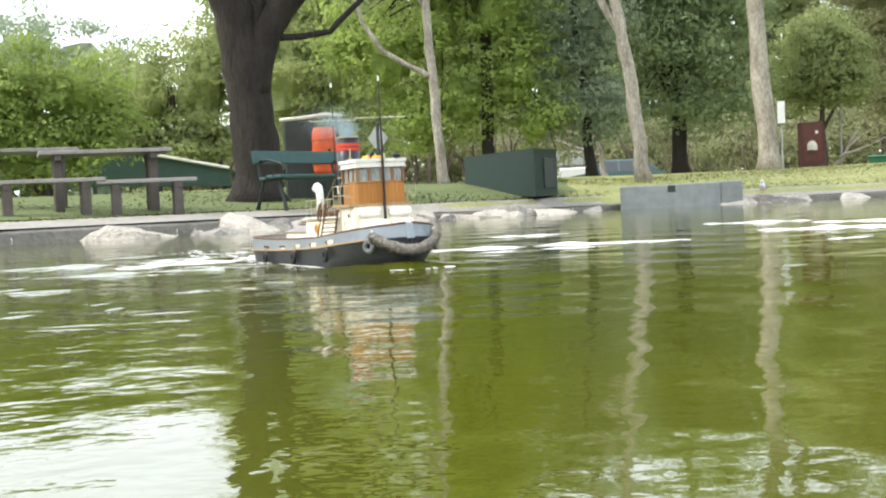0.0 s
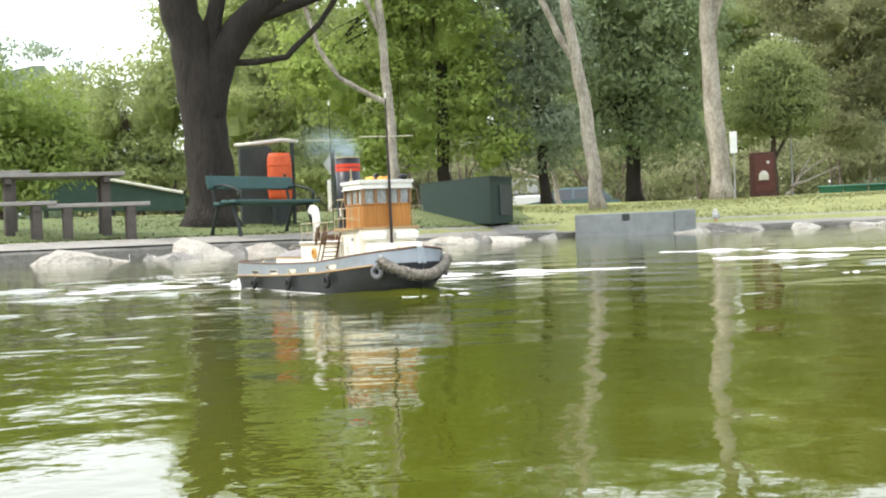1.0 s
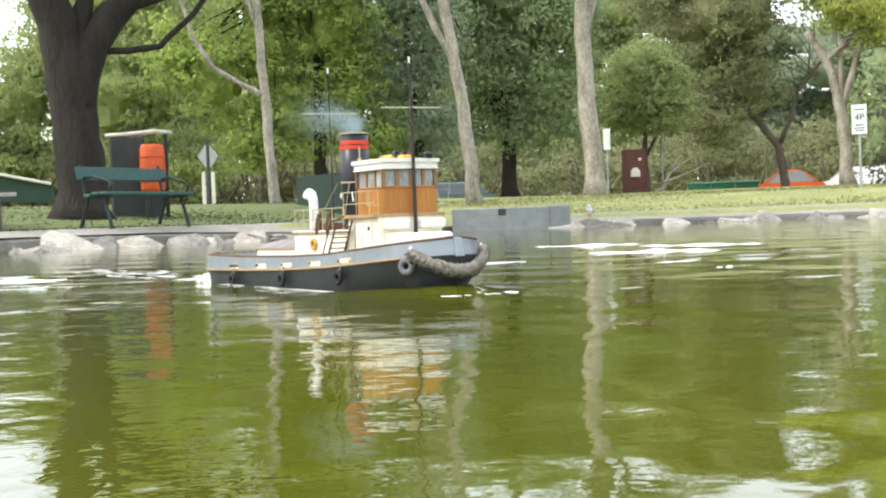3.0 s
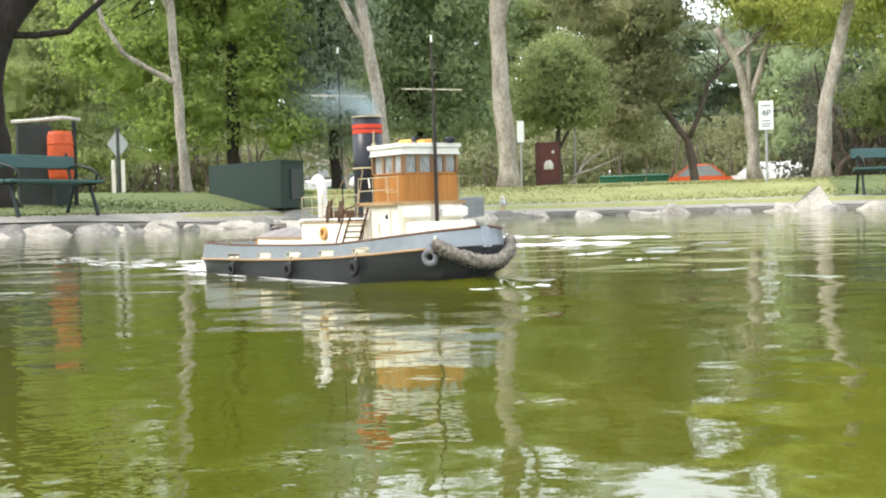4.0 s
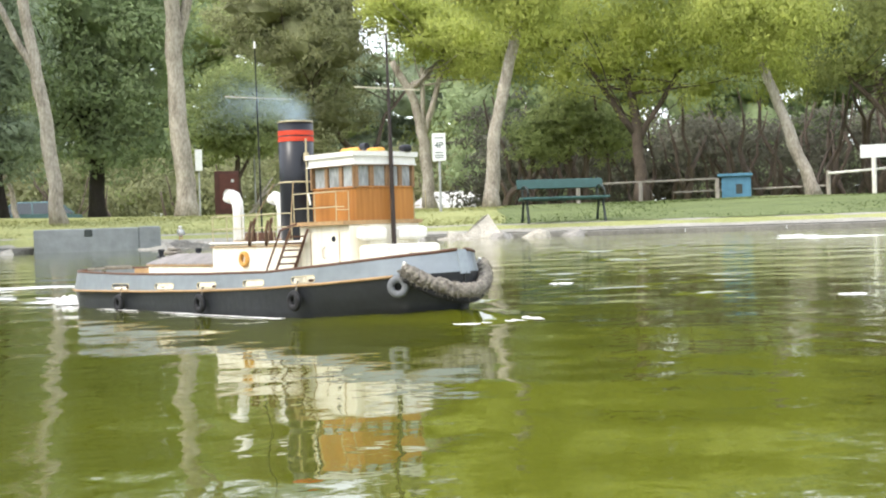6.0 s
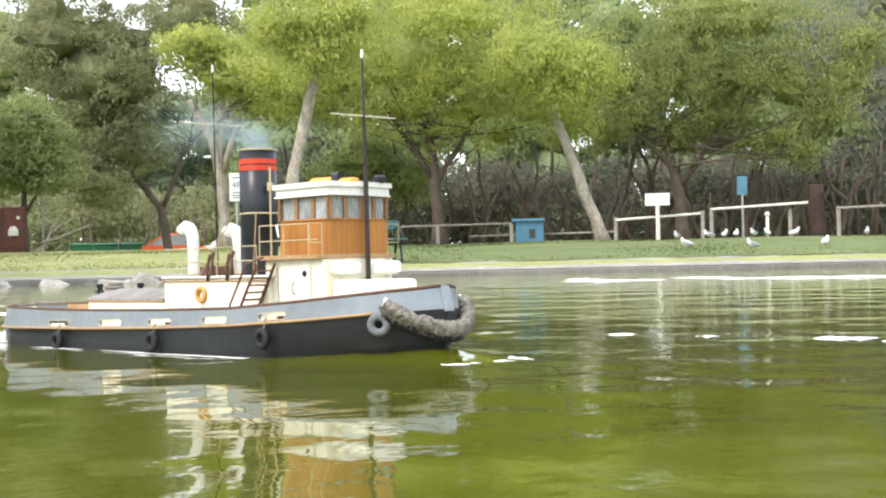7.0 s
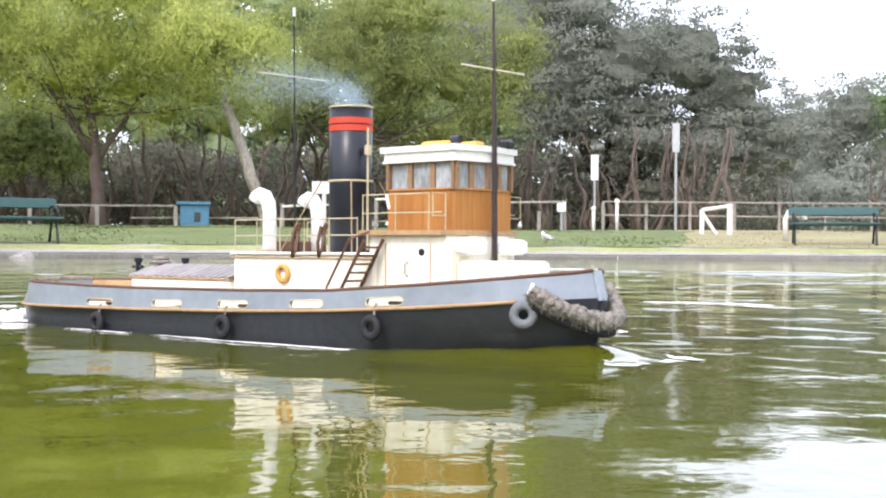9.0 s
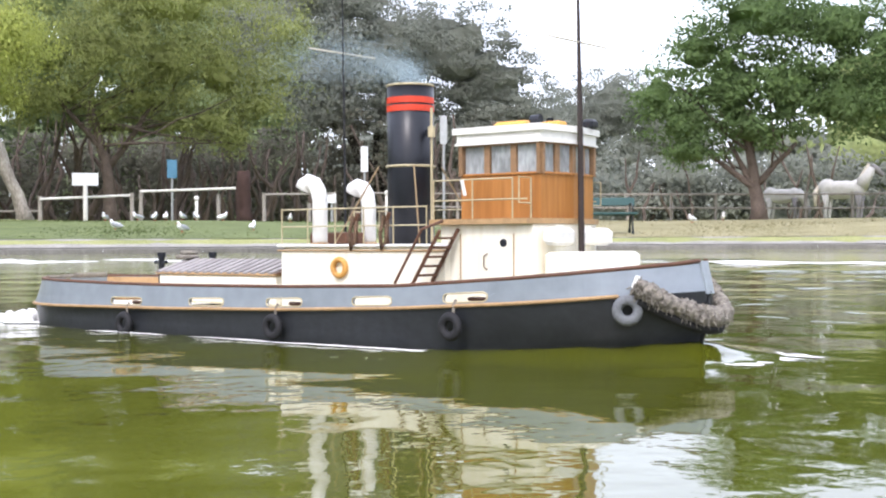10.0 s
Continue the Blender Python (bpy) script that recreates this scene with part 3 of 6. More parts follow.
sight_tree("casuarina_tree", "dark dense drooping tree over the car park", 11.3, 37.0, [[(11.3, 2.5), (11.2, 5), (11, 9)], [(11.2, 3), (9.6, 5)], [(11.3, 3.2), (13, 5.2)]],
           [(10.4, 4.6, 2.2, 1.5), (12.8, 4.2, 2.1, 1.6), (11.6, 6.6, 3.0, 2), (9.3, 6.3, 2, 1.8), (13.8, 6.4, 2, 2), (11.8, 2.8, 1.5, .8), (14.0, 3.0, 1.0, .8), (9.2, 3.2, 1.0, 1.0)], LEAF_DARK, BARK_DARK, 0.26, 0.13, count=36000, size=0.18, seed=27, droop=.2, twigs=16)
sight_tree("round_tree", "small rounded light green tree", 17.7, 40.0, [[(17.6, 2.2), (17.6, 3.2)], [(17.6, 2), (18.6, 3.3)]],
           [(17.5, 4.1, 2.0, 1.3), (17.0, 3.2, 1.5, .7), (18.4, 3.3, 1.5, .8), (17.7, 5.0, 1.2, .6)], LEAF_MID, BARK_BROWN, 0.12, 0.06, count=20000, size=0.15, seed=28, twigs=8)
sight_tree("park_tree", "olive-brown tree with crooked dark trunks", 24.0, 44.0, [[(23.6, 2.4), (22.2, 3.9), (21.0, 5.4)], [(23.7, 2.5), (24.6, 4.4), (26, 5.6)]],
           [(20.5, 6.8, 2.3, 2.6, 0, 3), (22.3, 7.2, 1.7, 2.4, 0, 3), (20.6, 3.3, 1.6, 1.2, 0, 2), (25, 9.0, 2, 1.6, 0, 3), (18.8, 8.6, 2.4, 2.2, 0, 3), (22, 4.4, 1.8, 1.0)], LEAF_DRY, BARK_BROWN, 0.17, 0.08, count=50000, size=0.15, seed=29, core_size=.55, twigs=14)
sight_tree("park_tree", "branching pale tree by the kerbside sign", 26.6, 36.0, [[(26.4, 2.8), (26.0, 4.0), (25, 5.2)], [(26.4, 3), (27.2, 4.6), (28, 5.4)], [(26.4, 3.3), (26.4, 5)]],
           [(27.2, 5.9, 1.6, .9), (28.6, 5.2, 1.3, .8), (25.4, 6.6, 1.6, .7)], LEAF_YELLOW, BARK_GUM, 0.2, 0.1, count=14000, size=0.14, seed=30, twigs=12)
sight_tree("willow_tree", "broad yellow-green willow hanging over the lawn", 36.5, 34.0, [[(36.4, 2.6), (36, 4.5)], [(36.4, 2.4), (38.5, 4.4)], [(36.4, 2.6), (34, 4.8)]],
           [(28.6, 5.6, 1.6, .7), (31.5, 5.4, 2.2, .8), (33.8, 5.7, 2.4, 1.0), (36.5, 5.5, 2.5, 1.1), (39.5, 5.5, 2.5, 1.1), (42.3, 5.2, 2.2, 1.0), (38, 4.5, 2.0, .6), (35, 4.6, 1.8, .5), (41, 4.4, 1.6, .5), (37, 7.2, 6, 1.3), (30, 4.9, 1.2, .5), (33, 4.4, 1.1, .5), (36.5, 3.9, 1.0, .45), (39.5, 3.8, 1.1, .5), (43, 4.1, 1.2, .5)], LEAF_YELLOW, BARK_BROWN, 0.2, 0.1, count=60000, size=0.13, seed=31, droop=.7, twigs=18, ragged=.8, core_size=.42)
sight_tree("willow_tree", "spreading green willow with drooping sprays", 48.0, 36.0, [[(47.8, 2.4), (47, 4.2)], [(47.9, 2.4), (50, 4.3)], [(47.9, 2.5), (45.5, 4.4)]],
           [(45, 5.5, 2.3, 1.1), (47.6, 5.7, 2.4, 1.2), (50.5, 5.4, 2.4, 1.2), (53, 5.1, 2.0, 1.3), (46, 4.4, 1.8, .5), (49.5, 4.3, 1.8, .5), (52.6, 3.7, 1.6, .6), (50, 7.2, 6, 1.3), (55.4, 5.3, 1.7, 1.1), (54.8, 4.2, 1.3, .6), (44.6, 4.2, 1.1, .5), (48, 3.9, 1.1, .5), (51.2, 3.6, 1.1, .5), (53.8, 3.3, .9, .5), (56.3, 6.3, 1.3, .7)], LEAF_OLIVE, BARK_BROWN, 0.2, 0.1, count=60000, size=0.13, seed=32, droop=.7, twigs=18, ragged=.8, core_size=.42)
sight_tree("park_tree", "leafy green tree under the willows", 34.0, 37.0, [[(34, 2.6), (34, 4)]],
           [(33.5, 3.5, 1.6, 1.1), (35.2, 2.8, 1.3, .8), (31.8, 2.7, 1.3, .9)], LEAF_MID, BARK_BROWN, 0.1, 0.05, count=14000, size=0.15, seed=33, twigs=6)
sight_tree("fig_tree", "dark rounded tree with haze put into its grey-green", 60.5, 46.0, [[(60, 2.6), (59, 4.2), (57.6, 5)], [(60.2, 2.4), (62, 4)], [(60, 2.4), (60.3, 5)], [(60.1, 2), (64, 3.2)]],
           [(57.5, 6.6, 2.6, 2.4, 0, 3), (60.5, 7.2, 2.8, 2.6, 0, 3), (63.2, 7.4, 2.2, 2.2, 0, 3), (65.4, 6.0, 1.5, 1.9, 0, 2.5), (67.2, 4.5, 1.2, 1.3, 0, 2.5), (64.5, 4.0, 2.4, 1.2, 0, 2.5), (58.5, 9.4, 2.6, 1.6, 0, 3), (55.5, 8, 2.2, 2.4, 0, 3), (62, 4.2, 3.5, 1.0, 0, 2), (58, 5.0, 2.2, 1.0, 0, 2), (61.5, 5.2, 2.4, 1.0, 0, 2), (65.5, 4.9, 1.6, .9, 0, 2), (67.5, 3.4, 1.6, .9, 0, 2)], LEAF_HAZE_GREY, BARK_DARK, 0.35, 0.18, count=90000, size=0.15, seed=34, twigs=12, core_size=.55, ragged=.25)
sight_tree("park_tree", "tree beyond the paddock with haze put into its grey-olive", 69.0, 62.0, [[(69, 3), (69, 5)]],
           [(67.0, 5.2, 1.8, 2.2, 0, 3), (69.2, 5.8, 1.8, 2.2, 0, 3), (71.5, 6.8, 1.8, 2.2, 0, 3), (74, 5.6, 2, 2.4, 0, 3), (70, 3, 4, 1.6, 0, 2)], LEAF_HAZE_GREY, BARK_BROWN, 0.25, 0.12, count=40000, size=0.18, seed=35, core_size=.55, ragged=.25)
sight_tree("shade_tree", "broad green tree shading the paddock fence", 77.9, 33.0, [[(77.7, 2.0), (77.4, 3)], [(77.8, 1.6), (79.6, 2.7)], [(77.8, 1.5), (75.6, 2.5)], [(77.8, 1.4), (76.6, 2.8)]],
           [(74.6, 3.3, 1.7, .9), (76.8, 4.2, 2.1, 1.2), (79.2, 4.1, 2.1, 1.2), (81.6, 3.7, 1.8, 1.1), (78, 6.0, 2.8, 1.0), (75.4, 5.2, 1.6, .9), (73.4, 4.1, 1.2, .8), (81.5, 5.6, 2.2, 1.0), (77.8, 3.0, 2, .5), (75, 2.5, 1.2, .5), (84.5, 4.2, 2.4, 1.8)], LEAF_SHADE, BARK_BROWN, 0.2, 0.09, count=42000, size=0.14, seed=36, twigs=14)


def thicket(name, label, az0, az1, d, z0, z1, leaf, count, size, seed, stems=60, wave=1.0):
    """A belt of undergrowth and far trees closing the view."""
    rnd = random.Random(seed)
    blobs = []
    a = az0
    while a < az1:
        w = rnd.uniform(1.2, 2.4)
        top = z1 * rnd.uniform(1 - 0.25 * wave, 1)
        for z in np.arange(z0, top, 1.3):
            x, y = polar(a + rnd.uniform(-.5, .5), d + rnd.uniform(-3, 3))
            blobs.append(((x, y, z + rnd.uniform(0, .5)), (d * math.tan(radians(w)), 2.5, 1.2)))
        a += w * 1.1
    core = Shape()
    for k, (c, r) in enumerate(blobs):
        core.ball((c[0], c[1], c[2]), (r[0] * .66, r[1] * .5, r[2] * .72), 12, 8, .6, seed + k)
    if d > 70 or d == 62 or d == 60:
        tagged(part("wood_shade", core, leaf, smooth=True), "dense leafy mass of the wood", "foliage", kind="stuff")
    else:
        count = int(count * 1.5)
    quads, soft = leaves(blobs, count, size, seed, 0, .6, .5)
    ob = leaf_object(name, quads, leaf, kind="stuff", normals=soft)
    tagged(ob, label, "foliage")
    sh = Shape()
    for k in range(stems):
        x, y = polar(rnd.uniform(az0, az1), d - rnd.uniform(3, 7))
        h = rnd.uniform(1.5, 3.6)
        z = ground_z(x, y)
        sh.tube(bendy((x, y, z - .1), (x + rnd.uniform(-1.2, 1.2), y + rnd.uniform(-1, 1), z + h), 6, .2, k), [rnd.uniform(.05, .13) * (1 - .12 * i) for i in range(7)], 6)
    if stems:
        tagged(part("stems", sh, BARK_BROWN, smooth=True), "tangled brown stems of the undergrowth", "stems", kind="stuff")


thicket("far_woods", "distant hazy wood behind the park", -34, -8.5, 95, 2, 8.5, LEAF_GUM, 40000, .32, 51, 0)
thicket("far_woods", "distant wood behind the park", -8, 22.6, 80, 1.5, 16, LEAF_MID, 80000, .32, 52, 0, .3)
thicket("far_woods", "lower distant wood behind the park", 22, 28, 80, 1.5, 11.2, LEAF_GUM, 16000, .32, 59, 0, .2)
thicket("far_woods", "distant wood behind the willows", 27.2, 31, 80, 1.5, 16, LEAF_MID, 14000, .32, 60, 0, .3)
thicket("undergrowth", "brown-green undergrowth behind the car park", -12, 4.5, 50, .8, 3.0, LEAF_DRY, 26000, .2, 53, 30)
thicket("undergrowth", "brown-green undergrowth behind the parked cars", 3, 31, 66, .6, 4.4, LEAF_DRY, 36000, .24, 61, 50)
thicket("far_woods", "dense wood behind the willows", 29, 57, 62, 1.5, 15, LEAF_DARK, 70000, .3, 54, 0, .3)
thicket("undergrowth", "dry brown undergrowth beneath the willows", 30, 66, 44, .8, 3.6, LEAF_SCRUB, 60000, .16, 55, 130)
thicket("undergrowth", "dry scrub beyond the paddock, greyed for haze", 64, 98, 55, .8, 3.4, LEAF_HAZE_GREY, 44000, .2, 56, 50)
thicket("far_woods", "wood beyond the paddock, greyed for haze", 55, 69, 84, 1.0, 7.5, LEAF_HAZE_GREY, 26000, .32, 62, 0, .3)
thicket("far_woods", "low wood beyond the paddock, greyed for haze", 68, 98, 86, 1.0, 7.6, LEAF_HAZE_GREY, 36000, .32, 63, 0, .3)
thicket("far_woods", "trees closing the far side of the park", 82, 180, 60, 1, 9, LEAF_MID, 30000, .6, 57, 0)
thicket("far_woods", "trees closing the far side of the park", -180, -30, 60, 1, 9, LEAF_MID, 36000, .6, 58, 0)
# ---------------------------------------------------------------- the model tug
HULL_DARK = mat("hull_charcoal", (0.030, 0.033, 0.038), 0.42, var=0.35, scale=14, bump=0.06, fine=5)
HULL_GREY = mat("bulwark_blue_grey", (0.245, 0.28, 0.31), 0.28, var=0.2, scale=7, bump=0.02)
CREAM = mat("cream_paint", (0.84, 0.82, 0.72), 0.45, var=0.15, scale=16, bump=0.04, color2=(0.72, 0.66, 0.50), stretch=(1, 1, .12))
WHITE = mat("white_paint", (0.80, 0.79, 0.74), 0.4, var=0.12, scale=18, bump=0.03)
FRAME_WOOD = mat("frame_wood", (0.27, 0.16, 0.08), 0.4, var=0.35, scale=30, bump=0.05)
VARNISH = mat("varnished_wood", (0.44, 0.20, 0.055), 0.28, var=0.3, scale=26, bump=0.04, color2=(0.30, 0.12, 0.03), stretch=(1, 1, .08))
TAN = mat("tan_wood", (0.42, 0.27, 0.13), 0.55, var=0.35, scale=30, bump=0.08)
BROWN = mat("brown_wood", (0.12, 0.055, 0.03), 0.55, var=0.4, scale=40, bump=0.1)
GRATING = mat("grey_brown_planks", (0.32, 0.295, 0.28), 0.7, var=0.4, scale=40, bump=0.15, tint=0.4)
BLACK = mat("funnel_black", (0.012, 0.014, 0.02), 0.35, var=0.3, scale=20, bump=0.03)
RED = mat("signal_red", (0.62, 0.055, 0.02), 0.45, var=0.2, scale=20, bump=0.02)
BRASS = mat("old_brass", (0.52, 0.45, 0.28), 0.45, 0.25, var=0.3, scale=30, bump=0.03)
RUBBER = mat("black_rubber", (0.018, 0.018, 0.02), 0.75, var=0.4, scale=40, bump=0.15)
RUBBER_GREY = mat("grey_rubber", (0.17, 0.18, 0.19), 0.75, var=0.35, scale=40, bump=0.15)
ROPE = mat("old_rope", (0.27, 0.245, 0.20), 0.95, var=0.6, scale=70, bump=0.9, fine=3, color2=(0.09, 0.08, 0.07))
ORANGE = mat("raft_yellow", (0.75, 0.38, 0.07), 0.5, var=0.2, scale=30, bump=0.05)
# pale and dark blotches paint the reflections into the opaque pane
PANE = mat("window_pane", (0.46, 0.49, 0.50), 0.06, var=0.25, scale=26, bump=0.0, spec=0.8, color2=(0.16, 0.17, 0.17), stretch=(1, 1, .35))
MAST_DARK = mat("mast_dark", (0.035, 0.024, 0.02), 0.5, var=0.4, scale=40, bump=0.05)
RIG = mat("rigging", (0.30, 0.22, 0.12), 0.8, var=0.3, scale=60, bump=0.1)
POSTWHITE_ = mat("rung_cream", (0.66, 0.60, 0.46), 0.6, var=0.2, scale=30)

SHEER = [(-1.30, .091), (-1.02, .0886), (-.87, .0862), (-.72, .0856), (-.45, .0878), (-.22, .093), (-.02, .1067), (.063, .1137), (.134, .1207), (.1935, .127), (.213, .131)]
STRAKE = [(-1.30, .042), (-1.06, .0428), (-.72, .0465), (-.45, .0526), (-.22, .0612), (-.02, .0731), (.063, .0794), (.14, .086), (.213, .091)]
BEAM = .150   # half the hull's breadth


def half_beam(x):
    if x > -.12:
        return BEAM * max(0.0, 1 - ((x + .12) / .333) ** 2.9) ** 0.62
    if x < -.97:
        return BEAM * math.sqrt(max(0.0, 1 - ((-.97 - x) / .274) ** 2.4))
    return BEAM


def entry(x):
    """How fine the hull is at the waterline, for its breadth at the rail."""
    return 1 - .60 * max(0.0, (x + .25) / .462) ** 1.3


def lean_in(x):
    """How far the bulwark's top leans inboard: along and across."""
    if x > -.05:
        k = ((x + .05) / .263) ** 2
        return -.010 * k, 1 - .05 * k
    if x < -.97:
        k = ((-.97 - x) / .274) ** 2
        return .032 * k, .985 - .07 * k
    return 0.0, .985


PORTS = [(-.88, -.795), (-.672, -.586), (-.487, -.408), (-.304, -.226), (-.131, -.054)]


def port_half(x):
    """Half the height of the bulwark's rounded freeing ports at x."""
    for a, b in PORTS:
        if a <= x <= b:
            e = min(1.0, min(x - a, b - x) / .0075)
            return max(.0004, .0066 * math.sqrt(1 - (1 - e) ** 2))
    return .0066


def tug_parts(tug):
    xs = sorted(set([round(-1.2430 + i * .0208, 4) for i in range(70)] + [round(q + o, 4) for p in PORTS for q, w in ((p[0], 1), (p[1], -1)) for o in (0, w * .001, w * .003, w * .0075)] + [.198, .205, .2090, .2112]))
    xs = [x for x in xs if half_beam(x) > 0.002]
    # lower hull
    sh = Shape()
    rows = []
    for x in xs:
        hb, zs = half_beam(x), lerp_table(STRAKE, x)
        fine_ = entry(x) - 0.12 * max(0, (-1.0 - x) / .28)
        u = max(0.0, (x + .1) / .313) ** 2
        rows.append([(x - .09 * u, hb * .35 * fine_, -.075), (x - .06 * u, hb * .8 * fine_, -.05), (x - .032 * u, hb * .93 * fine_, -.012), (x - .014 * u, hb * (.50 + .46 * fine_), .02), (x - .006 * u, hb * (.84 + .14 * fine_), .045), (x, hb, zs)])
    n = 6
    for side in (-1, 1):
        vs = [(p[0], side * p[1], p[2]) for r in rows for p in r]
        sh.add(vs, [(i * n + j, (i + 1) * n + j, (i + 1) * n + j + 1, i * n + j + 1) for i in range(len(rows) - 1) for j in range(n - 1)])
    for e in (0, -1):
        sh.add([(p[0], -p[1], p[2]) for p in rows[e]] + [(p[0], p[1], p[2]) for p in rows[e]], [(j, j + 1, n + j + 1, n + j) for j in range(n - 1)])
    sh.add([(p[0][0], s * p[0][1], p[0][2]) for p in rows for s in (-1, 1)], [(2 * i, 2 * i + 1, 2 * i + 3, 2 * i + 2) for i in range(len(rows) - 1)])
    part("hull", sh, HULL_DARK, tug, "charcoal painted hull", smooth=True, merge=True)
    # bulwark with freeing ports
    ports = PORTS
    for side, nm in ((-1, "bulwark"), (1, "bulwark")):
        sh = Shape()
        cols = []
        for x in xs:
            hb, zs, zg = half_beam(x), lerp_table(STRAKE, x), lerp_table(SHEER, x)
            tx, ty = lean_in(x)
            ph = port_half(x)
            out = [(x, side * hb, zs), (x + tx * .12, side * hb * (1 - (1 - ty) * .12), zs + .0112 - ph), (x + tx * .5, side * hb * (1 - (1 - ty) * .5), zs + .0112 + ph), (x + tx, side * hb * ty, zg)]
            k = max(0.0, hb - .006) / max(hb, 1e-6)
            inn = [(x, y * k, z) for x, y, z in out]
            cols.append(out + inn)
        vs = [p for c in cols for p in c]
        fs = []
        for i in range(len(cols) - 1):
            xm = (xs[i] + xs[i + 1]) / 2
            hole = any(a < xm < b for a, b in ports)
            for j in range(3):
                if j == 1 and hole:
                    fs += [(i * 8 + 1, i * 8 + 9, i * 8 + 13, i * 8 + 5), (i * 8 + 2, i * 8 + 6, i * 8 + 14, i * 8 + 10)]
                    continue
                fs += [(i * 8 + j, i * 8 + 8 + j, i * 8 + 9 + j, i * 8 + 1 + j), (i * 8 + 4 + j, i * 8 + 5 + j, i * 8 + 13 + j, i * 8 + 12 + j)]
        part(nm, sh.add(vs, fs), HULL_GREY, tug, "blue-grey bulwark with freeing ports", smooth=False)
        cap = [(x + lean_in(x)[0], side * (half_beam(x) * lean_in(x)[1] - .002), lerp_table(SHEER, x) + .001) for x in xs]
        part("cap_rail", Shape().tube(cap, .0034, 6), BROWN, tug, smooth=True)
        strake = [(x, side * (half_beam(x) + .001), lerp_table(STRAKE, x)) for x in xs if x < .15]
        part("rubbing_strake", Shape().tube(strake, .0030, 6), TAN, tug, "pale worn wooden rubbing strake", smooth=True)
        for a, b in ports:
            loop_ = [a + .0004, a + .001, a + .003, a + .0075, (a + b) / 2, b - .0075, b - .003, b - .001, b - .0004]
            ring_ = [(x, side * (half_beam(x) - .0005), lerp_table(STRAKE, x) + .0112 + k * port_half(x)) for k, row in ((1, loop_), (-1, loop_[::-1])) for x in row]
            part("port_frame", Shape().tube(ring_ + ring_[:1], .0012, 5), BRASS, tug)
        for a, b in (PORTS[0], PORTS[2], PORTS[4]):
            x = a * .4 + b * .6
            z = lerp_table(STRAKE, x)
            part("deck_cleat", Shape().box((x, side * (half_beam(x) - .022), z + .008), (.034, .008, .006), bevel=.002).tube([(x - .008, side * (half_beam(x) - .022), z - .002), (x - .008, side * (half_beam(x) - .022), z + .008)], .003, 6).tube([(x + .008, side * (half_beam(x) - .022), z - .002), (x + .008, side * (half_beam(x) - .022), z + .008)], .003, 6), BROWN, tug)
        lin = []
        for x in [q for q in xs if -1.222 < q < -.885]:
            k = (half_beam(x) * lean_in(x)[1] - .009)
            lin += [(x + lean_in(x)[0], side * k, lerp_table(STRAKE, x)), (x + lean_in(x)[0], side * k, lerp_table(SHEER, x) - .001), (x + lean_in(x)[0], side * (k + .002), lerp_table(SHEER, x) - .001), (x + lean_in(x)[0], side * (k + .002), lerp_table(STRAKE, x))]
        part("bulwark_lining", Shape().add(lin, [(i * 4 + j, i * 4 + 4 + j, i * 4 + 4 + (j + 1) % 4, i * 4 + (j + 1) % 4) for i in range(len(lin) // 4 - 1) for j in range(4)]), TAN, tug, "tan planked inside of the stern bulwark")
    bx = xs[-1]
    bh, (btx, bty) = half_beam(bx), lean_in(bx)
    z0, z1 = lerp_table(STRAKE, bx) - .004, lerp_table(SHEER, bx) + .001
    # bulwark grey in a lighter copy, the sky's sheen put into the colour
    part("bow_plate", Shape().add([(bx + d, -bh, z0) for d in (0, .003)] + [(bx + d, bh, z0) for d in (0, .003)] + [(bx + btx + d, -bh * bty, z1) for d in (0, .003)] + [(bx + btx + d, bh * bty, z1) for d in (0, .003)],
         [(1, 3, 7, 5), (0, 4, 6, 2), (0, 1, 5, 4), (2, 6, 7, 3), (4, 5, 7, 6), (0, 2, 3, 1)]), mat("bow_plate_sheen", (.29, .33, .36), .3, var=.2, scale=20, bump=.03), tug, "flat blue-grey bow plate, paled for the sky's sheen")
    # deck
    loop = [(x, -half_beam(x) * .96) for x in xs] + [(x, half_beam(x) * .96) for x in reversed(xs)]
    vs = [(x, y * .97, lerp_table(STRAKE, x) - .002) for x, y in loop]
    k = len(xs)
    part("deck", Shape().add(vs, [(i, i + 1, 2 * k - 2 - i, 2 * k - 1 - i) for i in range(k - 1)]), CREAM, tug, "cream painted deck")
    # aft hatch with planked top
    hatch = part("hatch", Shape().box((-.695, 0, .078), (.298, .142, .052), bevel=.004), CREAM, tug, "cream cargo hatch")
    part("hatch_rim", Shape().box((-.695, 0, .1045), (.308, .150, .005), bevel=.002), TAN, hatch)
    part("hatch_bed", Shape().add([(x, y, z) for x in (-.84, -.55) for y, z in ((-.070, .1072), (0, .1262), (.070, .1072))], [(0, 3, 4, 1), (1, 4, 5, 2)]), BLACK, hatch)
    for i in range(15):
        x = -.838 + i * .0204
        s = Shape()
        s.box((x, -.037, .1180), (.0118, .080, .0042), bevel=.001, rx=16)
        s.box((x, .037, .1180), (.0118, .080, .0042), bevel=.001, rx=-16)
        part("plank", s, GRATING, hatch)
    for x in (-.848, -.542):
        part("hatch_end", Shape().add([(x + d, y, z) for d in (-.003, .003) for y, z in ((-.075, .106), (.075, .106), (0, .128))], [(0, 1, 2), (5, 4, 3), (0, 3, 4, 1), (1, 4, 5, 2), (2, 5, 3, 0)]), BROWN, hatch)
    part("rope_coil", Shape().torus((-.845, .0, .133), .018, .005, "z", 18, 6).torus((-.845, .004, .141), .013, .0045, "z", 18, 6), ROPE, tug, smooth=True)
